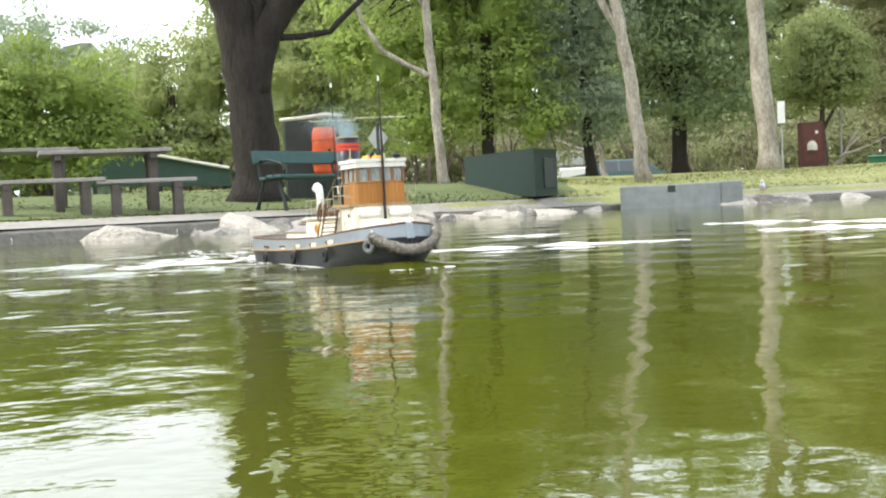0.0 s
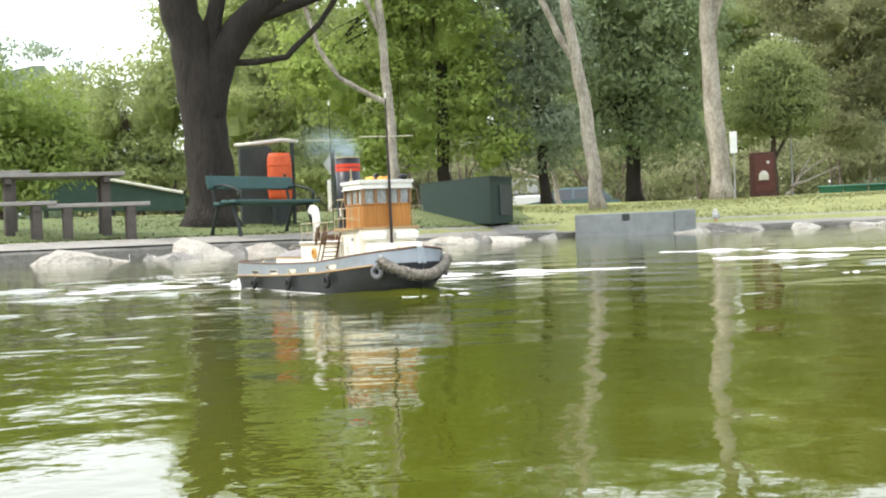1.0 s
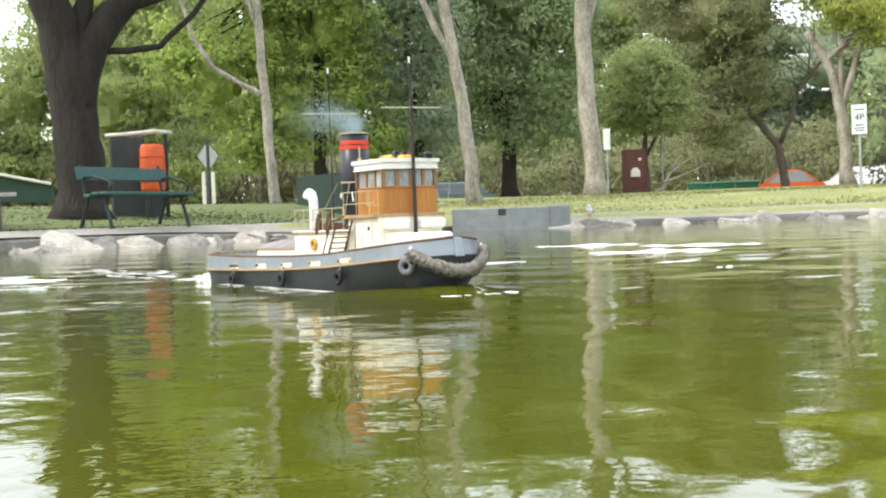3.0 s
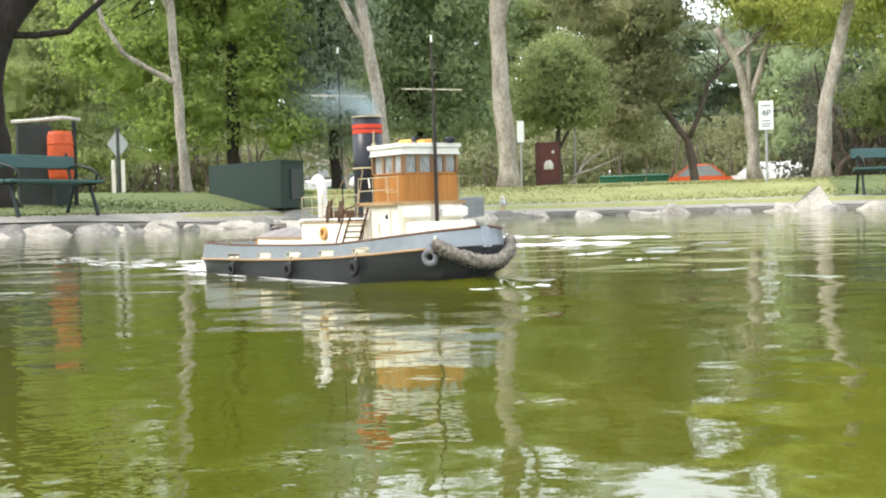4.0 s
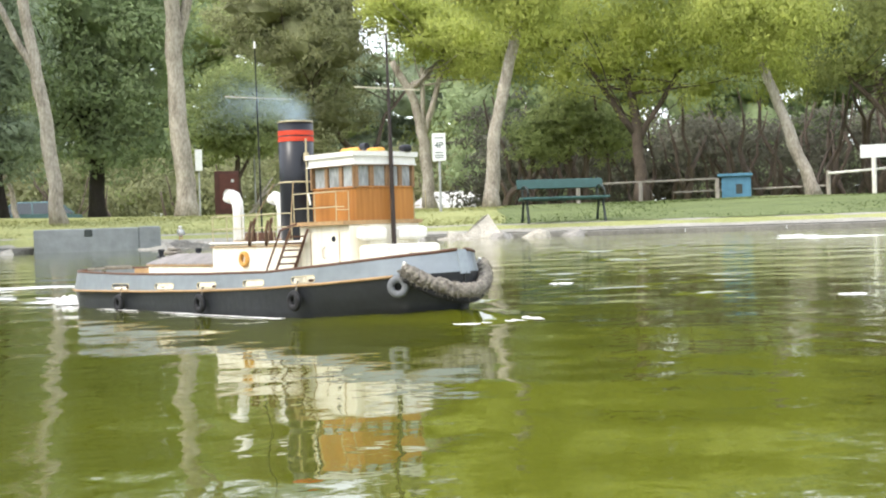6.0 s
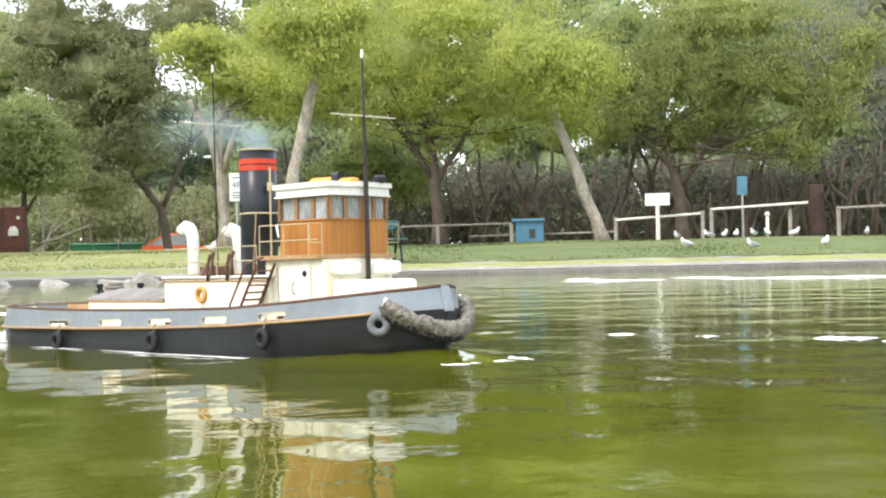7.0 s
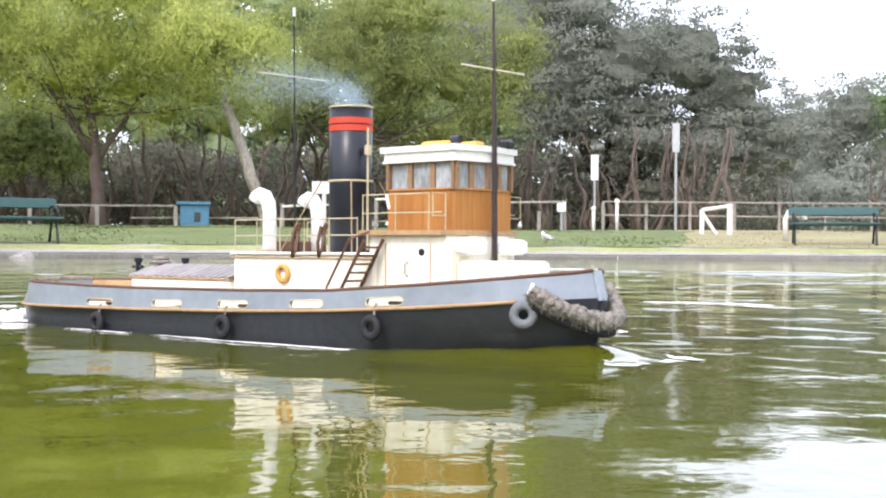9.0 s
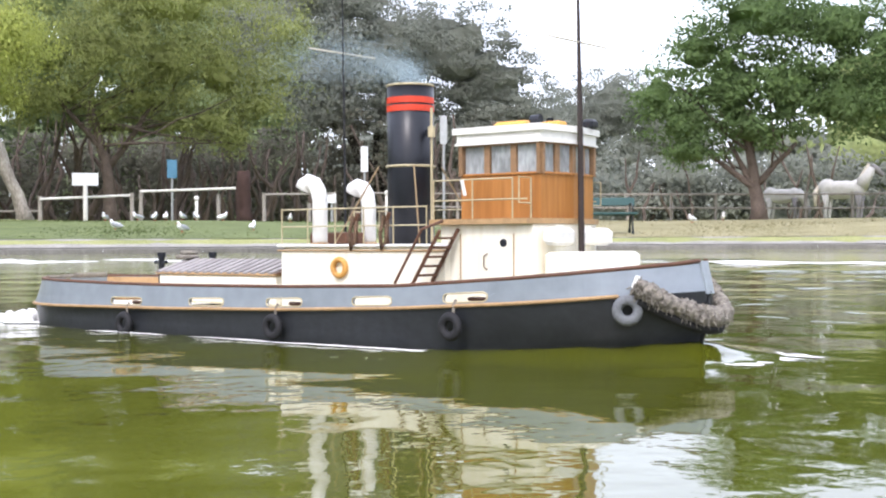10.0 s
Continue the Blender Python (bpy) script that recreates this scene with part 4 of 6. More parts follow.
    for x, y in ((-.955, .03), (-.880, .095)):
        s = Shape().tube([(x, y, .04), (x, y, .135)], .0062, 8).tube([(x, y, .132), (x, y, .141)], .0085, 10).tube([(x - .018, y, .122), (x + .014, y, .122)], .004, 6)
        part("bollard", s, BLACK, tug)
    part("tow_rope", Shape().tube([(-1.19, -.06, .092), (-1.17, .0, .094), (-1.15, .05, .093), (-1.13, .03, .097), (-1.15, -.03, .097)], .004, 6), ROPE, tug, smooth=True)
    # deckhouse
    dh = part("deckhouse", Shape().box((-.336, 0, .100), (.350, .190, .104), bevel=.006), CREAM, tug, "cream painted deckhouse with rust streaks")
    part("deckhouse_roof", Shape().box((-.336, 0, .1535), (.358, .198, .005), bevel=.002), WHITE, tug)
    part("roof_lip", Shape().tube([(-.513, -.097, .146), (-.16, -.097, .146)], .0014, 5), TAN, dh)
    out = [(-.178, -.09), (-.016, -.09), (-.002, -.05), (.001, .0), (-.002, .05), (-.016, .09), (-.178, .09)]
    part("forward_house", Shape().prism(out, .06, .184), CREAM, tug, "cream rounded lower wheelhouse")
    for sd in (-1, 1):
        part("fore_cabin", Shape().box((.030, sd * .042, .104), (.078, .066, .080), rz=-sd * 8, bevel=.005), CREAM, tug)
        part("fore_step", Shape().box((.072, sd * .034, .092), (.072, .056, .062), rz=-sd * 10, bevel=.005), WHITE, tug)
        part("deck_locker", Shape().box((.003, sd * .049, .166), (.022, .074, .025), rz=-sd * 9, bevel=.005, ry=6), WHITE, tug)
    part("porthole", Shape().torus((-.066, -.0905, .1574), .0045, .0016, "y", 14, 6).tube([(-.066, -.0902, .1574), (-.066, -.0912, .1574)], .004, 10), BLACK, tug)
    for x in (-.142, -.048):
        part("door_seam", Shape().box((x, -.0905, .128), (.0014, .0012, .085)), TAN, tug)
    part("door_handle", Shape().tube([(-.094, -.0905, .118), (-.098, -.094, .122), (-.098, -.094, .138), (-.094, -.0905, .142)], .0009, 5), BROWN, tug)
    # bridge platform and wheelhouse
    deckp = [(-.192, -.102), (-.018, -.102), (-.001, -.06), (.003, 0), (-.001, .06), (-.018, .102), (-.192, .102)]
    part("bridge_deck", Shape().prism(deckp, .1845, .1925), TAN, tug, "pale wooden bridge deck")
    plan = [(-.152, -.074), (-.012, -.074), (-.002, 0), (-.012, .074), (-.152, .074)]
    wheel = part("wheelhouse", Shape().prism(plan, .1925, .256), VARNISH, tug, "varnished timber wheelhouse")
    nn = len(plan)
    for i in range(nn):
        a, b = Vector((*plan[i], 0)), Vector((*plan[(i + 1) % nn], 0))
        ln = (b - a).length
        k = 3 if ln > .1 else 2
        d = (b - a).normalized()
        nrm = Vector((d.y, -d.x, 0))
        ang = math.degrees(math.atan2(d.y, d.x))
        for j in range(k + 1):
            p = a + d * (ln * j / k) - nrm * .002
            part("window_post", Shape().box((p.x, p.y, .280), (.0105, .006, .048), rz=ang, bevel=.001), FRAME_WOOD, wheel)
        for j in range(k):
            p = a + d * (ln * (j + .5) / k) - nrm * .004
            part("window_pane", Shape().box((p.x, p.y, .280), (ln / k - .012, .002, .044), rz=ang), PANE, wheel, "opaque pane with pale and dark reflections painted in")
            q = a + d * (ln * (j + .5) / k)
            part("window_sill", Shape().box((q.x, q.y, .2575), (ln / k, .005, .004), rz=ang, bevel=.001), VARNISH, wheel)
            part("window_head", Shape().box((q.x, q.y, .302), (ln / k, .005, .005), rz=ang, bevel=.001), FRAME_WOOD, wheel)
    core = [(x * .84 - .012, y * .84) for x, y in plan]
    part("cabin_core", Shape().prism(core, .256, .304), mat("cabin_dark", (.20, .16, .12), .8, var=.3, scale=20), wheel)
    roofp = [(-.157, -.079), (-.009, -.079), (.003, 0), (-.009, .079), (-.157, .079)]
    roof = part("wheelhouse_roof", Shape().prism(roofp, .304, .318), WHITE, tug, "white painted wheelhouse roof")
    part("roof_cap", Shape().prism([(x * 1.03 + (.004 if x > -.05 else 0), y * 1.06) for x, y in roofp], .318, .3275), WHITE, roof)
    part("roof_moulding", Shape().prism([(x * 1.015 + (.002 if x > -.05 else 0), y * 1.03) for x, y in roofp], .3015, .3045), WHITE, roof)
    part("life_raft", Shape().box((-.104, 0, .3345), (.060, .034, .013), bevel=.004), ORANGE, roof, "yellow-orange raft box")
    part("locker", Shape().box((-.036, .0, .3325), (.034, .022, .009), bevel=.002), ORANGE, roof)
    part("searchlight", Shape().tube([(-.060, -.010, .327), (-.060, -.010, .338)], .003, 6).tube([(-.068, -.010, .341), (-.052, -.010, .341)], .0075, 10), BLACK, roof)
    part("horn", Shape().tube([(-.048, .010, .327), (-.048, .010, .344)], .0055, 8), BLACK, roof)
    part("radar_box", Shape().box((-.004, .050, .3345), (.022, .022, .015), bevel=.004), BLACK, roof)
    # funnel
    fx = -.307
    fun = part("funnel", Shape().tube([(fx, 0, .150), (fx, 0, .28), (fx, 0, .411)], .0380, 32), BLACK, tug, "tall black funnel", smooth=False)
    fun.data.polygons.foreach_set("use_smooth", [len(p.vertices) == 4 for p in fun.data.polygons])
    for z in (.3735, .3865):
        part("funnel_band", Shape().tube([(fx, 0, z - .0050), (fx, 0, z + .0050)], .0387, 32), RED, fun, "red painted band")
    part("funnel_rim", Shape().torus((fx, 0, .411), .0375, .0020, "z", 28, 6), BRASS, fun, smooth=True)
    part("guy_ring", Shape().torus((fx, 0, .281), .0385, .0022, "z", 28, 6), BRASS, fun, smooth=True)
    part("whistle_pipe", Shape().tube([(fx + .052, -.012, .16), (fx + .052, -.012, .372)], .0022, 6).tube([(fx + .052, -.012, .325), (fx + .052, -.012, .342)], .006, 8), BRASS, fun)
    part("whistle_bracket", Shape().box((fx + .046, -.010, .333), (.016, .006, .010), bevel=.001), BLACK, fun)
    for dx, dy in ((.07, -.085), (.07, .085), (-.075, -.085), (-.075, .085)):
        part("guy_wire", Shape().tube([(fx + dx * .5, dy * .42, .281), (fx + dx * 1.2, dy, .156)], .0014, 5), RIG, fun)
    # cowl ventilators
    for vx, vy, top in ((-.462, -.058, .264), (-.448, .05, .260)):
        line = [(vx + .009, vy, .152), (vx + .009, vy, top - .036), (vx + .006, vy, top - .020), (vx - .003, vy, top - .008), (vx - .014, vy, top - .005), (vx - .023, vy, top - .010), (vx - .026, vy, top - .015)]
        v = part("ventilator", Shape().tube(line, [.0125, .0125, .0130, .0135, .0142, .0150, .0152], 16), WHITE, tug, "white cowl ventilator", smooth=True)
        part("vent_mouth", Shape().tube([(vx - .0262, vy, top - .0153), (vx - .0272, vy, top - .017)], .0128, 14), BLACK, v)
        part("vent_foot", Shape().torus((vx + .009, vy, .1575), .0130, .0018, "z", 18, 6), TAN, v)
    # masts and yards
    for mx, z0, z1, zy, lab in ((.0100, .13, .560, .449, "dark foremast"), (-.449, .152, .590, .477, "thin mizzen mast")):
        m = part("mast", Shape().tube([(mx + .001, 0, z0), (mx - .0005, 0, .33), (mx - .004, 0, z1)], [.0050, .0042, .0018] if mx > 0 else [.0022, .0019, .0012], 8), MAST_DARK if mx > 0 else RUBBER, tug, lab)
        part("yard", Shape().tube([(mx - .002, -.084, zy), (mx - .002, .082, zy + .003)], .0015, 6), POSTWHITE_, m)
        part("mast_lamp", Shape().tube([(mx - .004, 0, z1), (mx - .004, 0, z1 + .016)], .0028, 6), WHITE, m)
    # rails
    for side in (-1, 1):
        y = side * .091
        for z in (.185, .213):
            part("hand_rail", Shape().tube([(-.508, y, z), (-.205, y, z)], .0012, 5), BRASS, tug)
        for x in (-.508, -.45, -.39, -.33, -.27, -.205):
            part("stanchion", Shape().tube([(x, y, .155), (x, y, .215)], .0012, 5), BRASS, tug)
        y = side * .098
        for z, x1 in ((.220, -.02), (.250, -.045)):
            part("bridge_rail", Shape().tube([(-.186, y, z), (x1, y, z)], .0012, 5), BRASS, tug)
        for x in (-.186, -.115, -.045):
            part("bridge_stanchion", Shape().tube([(x, y, .192), (x, y, .251)], .0012, 5), BRASS, tug)
        part("wing_rail", Shape().tube([(-.022, side * .085, .192), (-.022, side * .085, .250), (-.022, side * .116, .250), (-.022, side * .116, .214), (-.022, side * .085, .214)], .0012, 5), BRASS, tug)
    part("pennant", Shape().box((-.130, -.0995, .238), (.006, .002, .024), bevel=.0008, ry=-14), WHITE, tug, "small white cloth tied to the rail")
    part("tender_bench", Shape().box((-.468, .0, .166), (.085, .045, .020), bevel=.002), BROWN, tug)
    for x, y in ((-.347, -.088), (-.284, -.088)):
        part("davit", Shape().tube([(x, y, .155), (x - .003, y, .188), (x + .004, y, .205)], .0036, 6), BROWN, tug)
        part("rope_hank", Shape().tube([(x - .004, y - .004, .200), (x - .007, y - .010, .172), (x - .002, y - .012, .148), (x + .005, y - .011, .160), (x + .004, y - .004, .192)], .0034, 6, wob=.4), mat("brown_rope", (.16, .10, .06), .95, var=.5, scale=70, bump=.8), tug, smooth=True)
    part("life_ring", Shape().torus((-.375, -.0985, .119), .0130, .0046, "y", 20, 8), mat("ring_orange", (.62, .33, .08), .6, var=.25, scale=40), tug, "orange lifebuoy", smooth=True)
    # ladder
    lad = part("ladder", Shape().tube([(-.192, -.142, .098), (-.143, -.140, .176)], .0028, 6).tube([(-.190, -.098, .100), (-.141, -.098, .178)], .0030, 6), BROWN, tug, "brown wooden ladder")
    for i in range(5):
        f_ = .14 + i * .175
        part("rung", Shape().box((-.191 + .049 * f_, -.119, .099 + .078 * f_), (.010, .042, .0034)), BROWN, lad)
    part("ladder_rail", Shape().tube([(-.226, -.142, .098), (-.176, -.140, .178), (-.160, -.11, .190)], .0022, 6), BROWN, lad)
    # tyres
    for tx, r, m, drop in ((.142, .0200, RUBBER_GREY, .0195), (-.113, .0200, RUBBER, .029), (-.466, .0205, RUBBER, .0275), (-.835, .0205, RUBBER, .0285)):
        for side in (-1, 1):
            y = side * (half_beam(tx) + .007)
            z = lerp_table(STRAKE, tx) - drop
            t = part("tyre", Shape().torus((0, 0, 0), r - .0060, .0070, "y", 22, 8, squash=.85), m, tug, smooth=True)
            slope = math.degrees(math.atan((half_beam(tx + .02) - half_beam(tx - .02)) / .04))
            t.matrix_basis = pose(tx, y, z, 0, 0, side * slope)
            part("lashing", Shape().tube([(tx + .002, y - side * .004, z + r * .6), (tx + .003, y - side * .005, lerp_table(STRAKE, tx) + .002), (tx + .004, side * (half_beam(tx) - .002), lerp_table(STRAKE, tx) + .009)], .0022, 6), ROPE, tug)
    # rope fender round the bow, and the dark roll under it
    edge = [(x, -half_beam(x)) for x in (.150, .156, .163, .172, .181, .189, .196, .202, .2065, .209, .2105)]
    edge += [(.2120, -.012), (.2128, 0), (.2120, .012)] + [(x, -y) for x, y in reversed(edge)]
    n = len(edge)
    dist = [0.0]
    for i in range(1, n):
        dist.append(dist[-1] + math.dist(edge[i], edge[i - 1]))
    total = dist[-1]
    core, strands, roll = [], [[], [], []], []
    for i in range(121):
        t = i / 120
        ex = float(np.interp(t * total, dist, [p[0] for p in edge]))
        ey = float(np.interp(t * total, dist, [p[1] for p in edge]))
        t2 = min(1.0, t + .01)
        t1 = max(0.0, t - .01)
        d = Vector((float(np.interp(t2 * total, dist, [p[0] for p in edge])) - float(np.interp(t1 * total, dist, [p[0] for p in edge])), float(np.interp(t2 * total, dist, [p[1] for p in edge])) - float(np.interp(t1 * total, dist, [p[1] for p in edge])), 0)).normalized()
        out_ = Vector((d.y, -d.x, 0))
        s_ = abs(2 * t - 1)
        c = Vector((ex, ey, .056 + .042 * s_ ** 1.8)) + out_ * .012
        core.append(c)
        roll.append(c - out_ * .004 - Vector((0, 0, .017)))
        for k in range(3):
            a_ = t * 46 + k * 2.094
            strands[k].append(c + out_ * (.005 * math.cos(a_)) + Vector((0, 0, .0055 * math.sin(a_))))
    sh = Shape()
    rr_ = random.Random(4)
    for st in strands:
        sh.tube(st, [.0088 + rr_.uniform(-.0018, .0022) for _ in st], 7, wob=.4)
    for i in range(1300):
        c = core[rr_.randrange(len(core))]
        d = Vector((rr_.gauss(0, 1), rr_.gauss(0, 1), rr_.gauss(0, 1))).normalized()
        sh.tube([c + d * .011, c + d * .011 + d * rr_.uniform(.003, .009) + Vector((0, 0, -.003))], [.0012, .0005], 3, caps=False)
    part("bow_fender", sh, ROPE, tug, "shaggy grey rope bow fender", smooth=True)
    part("fender_roll", Shape().tube(roll, .0075, 8), RUBBER, tug, smooth=True)
    for side in (-1, 1):
        part("fairlead", Shape().box((.150, side * (half_beam(.150) + .004), .104), (.006, .006, .018), ry=25, bevel=.001), WHITE, tug)
    # stem plate
    part("stem_bar", Shape().tube([(.2115, 0, .090), (.208, 0, .047), (.199, 0, .02), (.180, 0, -.012)], .003, 6), HULL_DARK, tug)


tug = thing("model_tugboat", "large scale model steam tug with charcoal hull afloat on the pond", "model boat")
tug_parts(tug)


def wake_parts():
    """Foam that travels with the hull: at the bow, along the side and astern."""
    wake = thing("wake_foam", "white foam and ruffled water round the moving model tug", "foam")
    rnd = random.Random(5)

    def sheet(name, pts):
        sh = Shape()
        for x, y, lx, ly in pts:
            n = 12
            vs = [(x, y, .0025)]
            for i in range(n):
                a = 2 * math.pi * i / n
                k = 1 + .45 * noise.noise((x * 9 + math.cos(a), y * 9 + math.sin(a), 2))
                vs.append((x + lx * k * math.cos(a), y + ly * k * math.sin(a), .0015))
            sh.add(vs, [(0, 1 + i, 1 + (i + 1) % n) for i in range(n)])
        tagged(part(name, sh, FOAM, wake), kind="stuff")

    # the water heaped up round the bow
    xs_ = [-.22 + i * .02 for i in range(20)] + [.175, .188, .196]
    rim = [(x, -half_beam(x) * (.25 + .75 * entry(x))) for x in xs_] + [(.205, 0)]
    rim += [(x, -y) for x, y in reversed(rim[:-1])]
    vs, offs = [], ((-.03, 1.0), (0, 1.0), (.018, .86), (.04, .55), (.07, .25), (.11, .07), (.16, -.03))
    for i, (x, y) in enumerate(rim):
        a, b = rim[max(0, i - 1)], rim[min(len(rim) - 1, i + 1)]
        d = Vector((b[0] - a[0], b[1] - a[1], 0)).normalized()
        hgt = .021 * max(0.0, (x + .22) / .425) ** 1.3 + .0004
        for o, k in offs:
            vs.append((x + d.y * o, y - d.x * o, hgt * k * (1 + .25 * noise.noise((i * .4, o * 30, 1)))))
    m = len(offs)
    part("bow_wave", Shape().add(vs, [(i * m + j, i * m + m + j, i * m + m + j + 1, i * m + j + 1) for i in range(len(rim) - 1) for j in range(m - 1)]), WATER, wake, "green water heaped at the bow", smooth=True)
    sheet("bow_foam", [(.225 + rnd.uniform(-.06, .09), rnd.uniform(-.10, .10), rnd.uniform(.008, .032), rnd.uniform(.006, .020)) for _ in range(34)])
    sheet("side_foam", [(x, -half_beam(x) * (.2 + .8 * entry(x)) - .004 - rnd.uniform(0, .015), rnd.uniform(.03, .09), rnd.uniform(.0008, .002)) for x in [rnd.uniform(-1.22, .05) for _ in range(26)]])
    sheet("stern_foam", [(-1.225 - rnd.uniform(0, .3) ** 1.2, rnd.uniform(-.12, .12), rnd.uniform(.015, .05), rnd.uniform(.008, .03)) for _ in range(46)])
    s = Shape()
    for k in range(16):
        s.ball((-1.252 - rnd.uniform(0, .06), rnd.uniform(-.09, .09), .004), (rnd.uniform(.012, .026), rnd.uniform(.01, .02), rnd.uniform(.008, .022)), 8, 6, .5, k)
    part("wash", s, FOAM, wake, smooth=True)
    sheet("trail_foam", [(-1.58 - rnd.uniform(0, 1.6), rnd.uniform(-.16, .16), rnd.uniform(.03, .14), rnd.uniform(.003, .010)) for _ in range(34)])
    return wake


wake = wake_parts()


SMOKE = mat("thin_smoke", (0.40, 0.50, 0.54), 1.0, var=.15, scale=6, bump=0, spec=0.0)


def build_smoke():
    """Thin smoke as a cloud of tiny soot flecks, thick at the funnel's mouth and thinning as it drifts aft."""
    root = thing("funnel_smoke", "thin blue-grey smoke drifting aft from the funnel", "smoke")
    rng = np.random.default_rng(9)
    n = 26000
    k = rng.random(n) ** 1.7
    cx = -.300 - .30 * k
    wave = .012 * np.sin(k * 17) + .008 * np.sin(k * 31 + 1)
    cz = .414 + .062 * (1 - np.exp(-k * 5)) + wave * k ** .4
    spread = .012 + .034 * k ** .8
    g = rng.normal(size=(n, 3))
    lump = np.sin(g[:, 0] * 2.3 + k * 19) * .35
    p = np.stack([cx + g[:, 0] * spread * 1.1, g[:, 1] * spread + .01 * np.sin(k * 9), cz + (g[:, 2] * .62 + lump) * spread], 1)
    p[:, 2] = np.maximum(p[:, 2], .409)
    size = (.00042 + .00022 * rng.random(n))[:, None]
    u = rng.normal(size=(n, 3))
    u /= np.linalg.norm(u, axis=1)[:, None]
    w = np.cross(u, rng.normal(size=(n, 3)))
    w /= np.linalg.norm(w, axis=1)[:, None]
    q = np.stack([p - u * size, p + w * size, p + u * size, p - w * size], 1).reshape(-1, 3)
    leaf_object("smoke_flecks", q, SMOKE, root, kind="stuff").visible_shadow = False
    return root


smoke = build_smoke()
# ---------------------------------------------------------------- things round the pond
TEAL = mat("bench_green", (0.034, 0.09, 0.084), 0.55, var=0.3, scale=10, bump=0.08)
IRON = mat("cast_iron", (0.012, 0.020, 0.018), 0.5, var=0.3, scale=12, bump=0.1)
BOX_GREEN = mat("box_green", (0.012, 0.033, 0.030), 0.5, var=0.25, scale=5, bump=0.06)
TIMBER = mat("grey_timber", (0.10, 0.085, 0.075), 0.85, var=0.4, scale=9, bump=0.3, tint=.3)
TIMBER_TOP = mat("weathered_timber", (0.30, 0.28, 0.26), 0.8, var=0.35, scale=9, bump=0.3, tint=.3)
GUARD_RED = mat("barrel_red", (0.62, 0.10, 0.025), 0.6, var=0.25, scale=6, bump=0.05)
DULL = mat("dull_dark", (0.05, 0.06, 0.055), 0.7, var=0.3, scale=5, bump=0.08)
SIGN = mat("sign_white", (0.72, 0.73, 0.72), 0.5, var=0.12, scale=8, bump=0.02)
SIGN_GREY = mat("sign_back", (0.45, 0.46, 0.46), 0.45, 0.3, var=0.2, scale=8, bump=0.02)
STEEL = mat("galvanised", (0.42, 0.43, 0.43), 0.45, 0.5, var=0.25, scale=12, bump=0.05)
INK = mat("sign_ink", (0.03, 0.07, 0.06), 0.6, var=0.2, scale=20, bump=0)
POSTWHITE = mat("post_white", (0.70, 0.68, 0.62), 0.6, var=0.25, scale=8, bump=0.1)
PADDOCK = mat("fence_grey", (0.33, 0.30, 0.26), 0.85, var=0.35, scale=8, bump=0.25)
KIOSK = mat("kiosk_brown", (0.085, 0.03, 0.02), 0.55, var=0.35, scale=6, bump=0.1)
KIOSK_RED = mat("kiosk_red", (0.11, 0.034, 0.024), 0.55, var=0.3, scale=6, bump=0.05)
CAR_TEAL = mat("car_teal", (0.10, 0.17, 0.18), 0.25, 0.2, var=0.15, scale=2, bump=0)
CAR_ORANGE = mat("car_orange", (0.55, 0.085, 0.02), 0.3, var=0.12, scale=2, bump=0)
CAR_WHITE = mat("car_white", (0.72, 0.72, 0.72), 0.3, var=0.08, scale=2, bump=0)
GLASS_DARK = mat("car_glass", (0.03, 0.04, 0.045), 0.08, var=0.2, scale=2, bump=0, spec=.8)
TYRE = mat("car_tyre", (0.02, 0.02, 0.02), 0.8, var=0.2, scale=9)
BIN_GREEN = mat("bin_green", (0.03, 0.16, 0.09), 0.5, var=0.2, scale=6, bump=0.03)
BLUE = mat("blue_paint", (0.08, 0.21, 0.31), 0.55, var=0.25, scale=6, bump=0.05)
FEATHER = mat("gull_white", (0.78, 0.78, 0.77), 0.8, var=0.1, scale=30, bump=0.1)
FEATHER_GREY = mat("gull_grey", (0.36, 0.38, 0.40), 0.8, var=0.15, scale=30, bump=0.1)
BEAK = mat("gull_red", (0.5, 0.08, 0.03), 0.6, var=0.2, scale=30, bump=0)
HORSE = mat("horse_white", (0.46, 0.45, 0.42), 0.75, var=0.2, scale=5, bump=0.1)
HORSE_DARK = mat("horse_grey", (0.20, 0.19, 0.19), 0.75, var=0.3, scale=5, bump=0.1)
MANE = mat("pale_mane", (0.55, 0.50, 0.40), 0.9, var=0.3, scale=12, bump=0.4)
SHED_GREEN = mat("shed_green", (0.03, 0.065, 0.05), 0.6, var=0.25, scale=3, bump=0.05)


def spot(az, d):
    x, y = polar(az, d)
    return (x, y, ground_z(x, y))


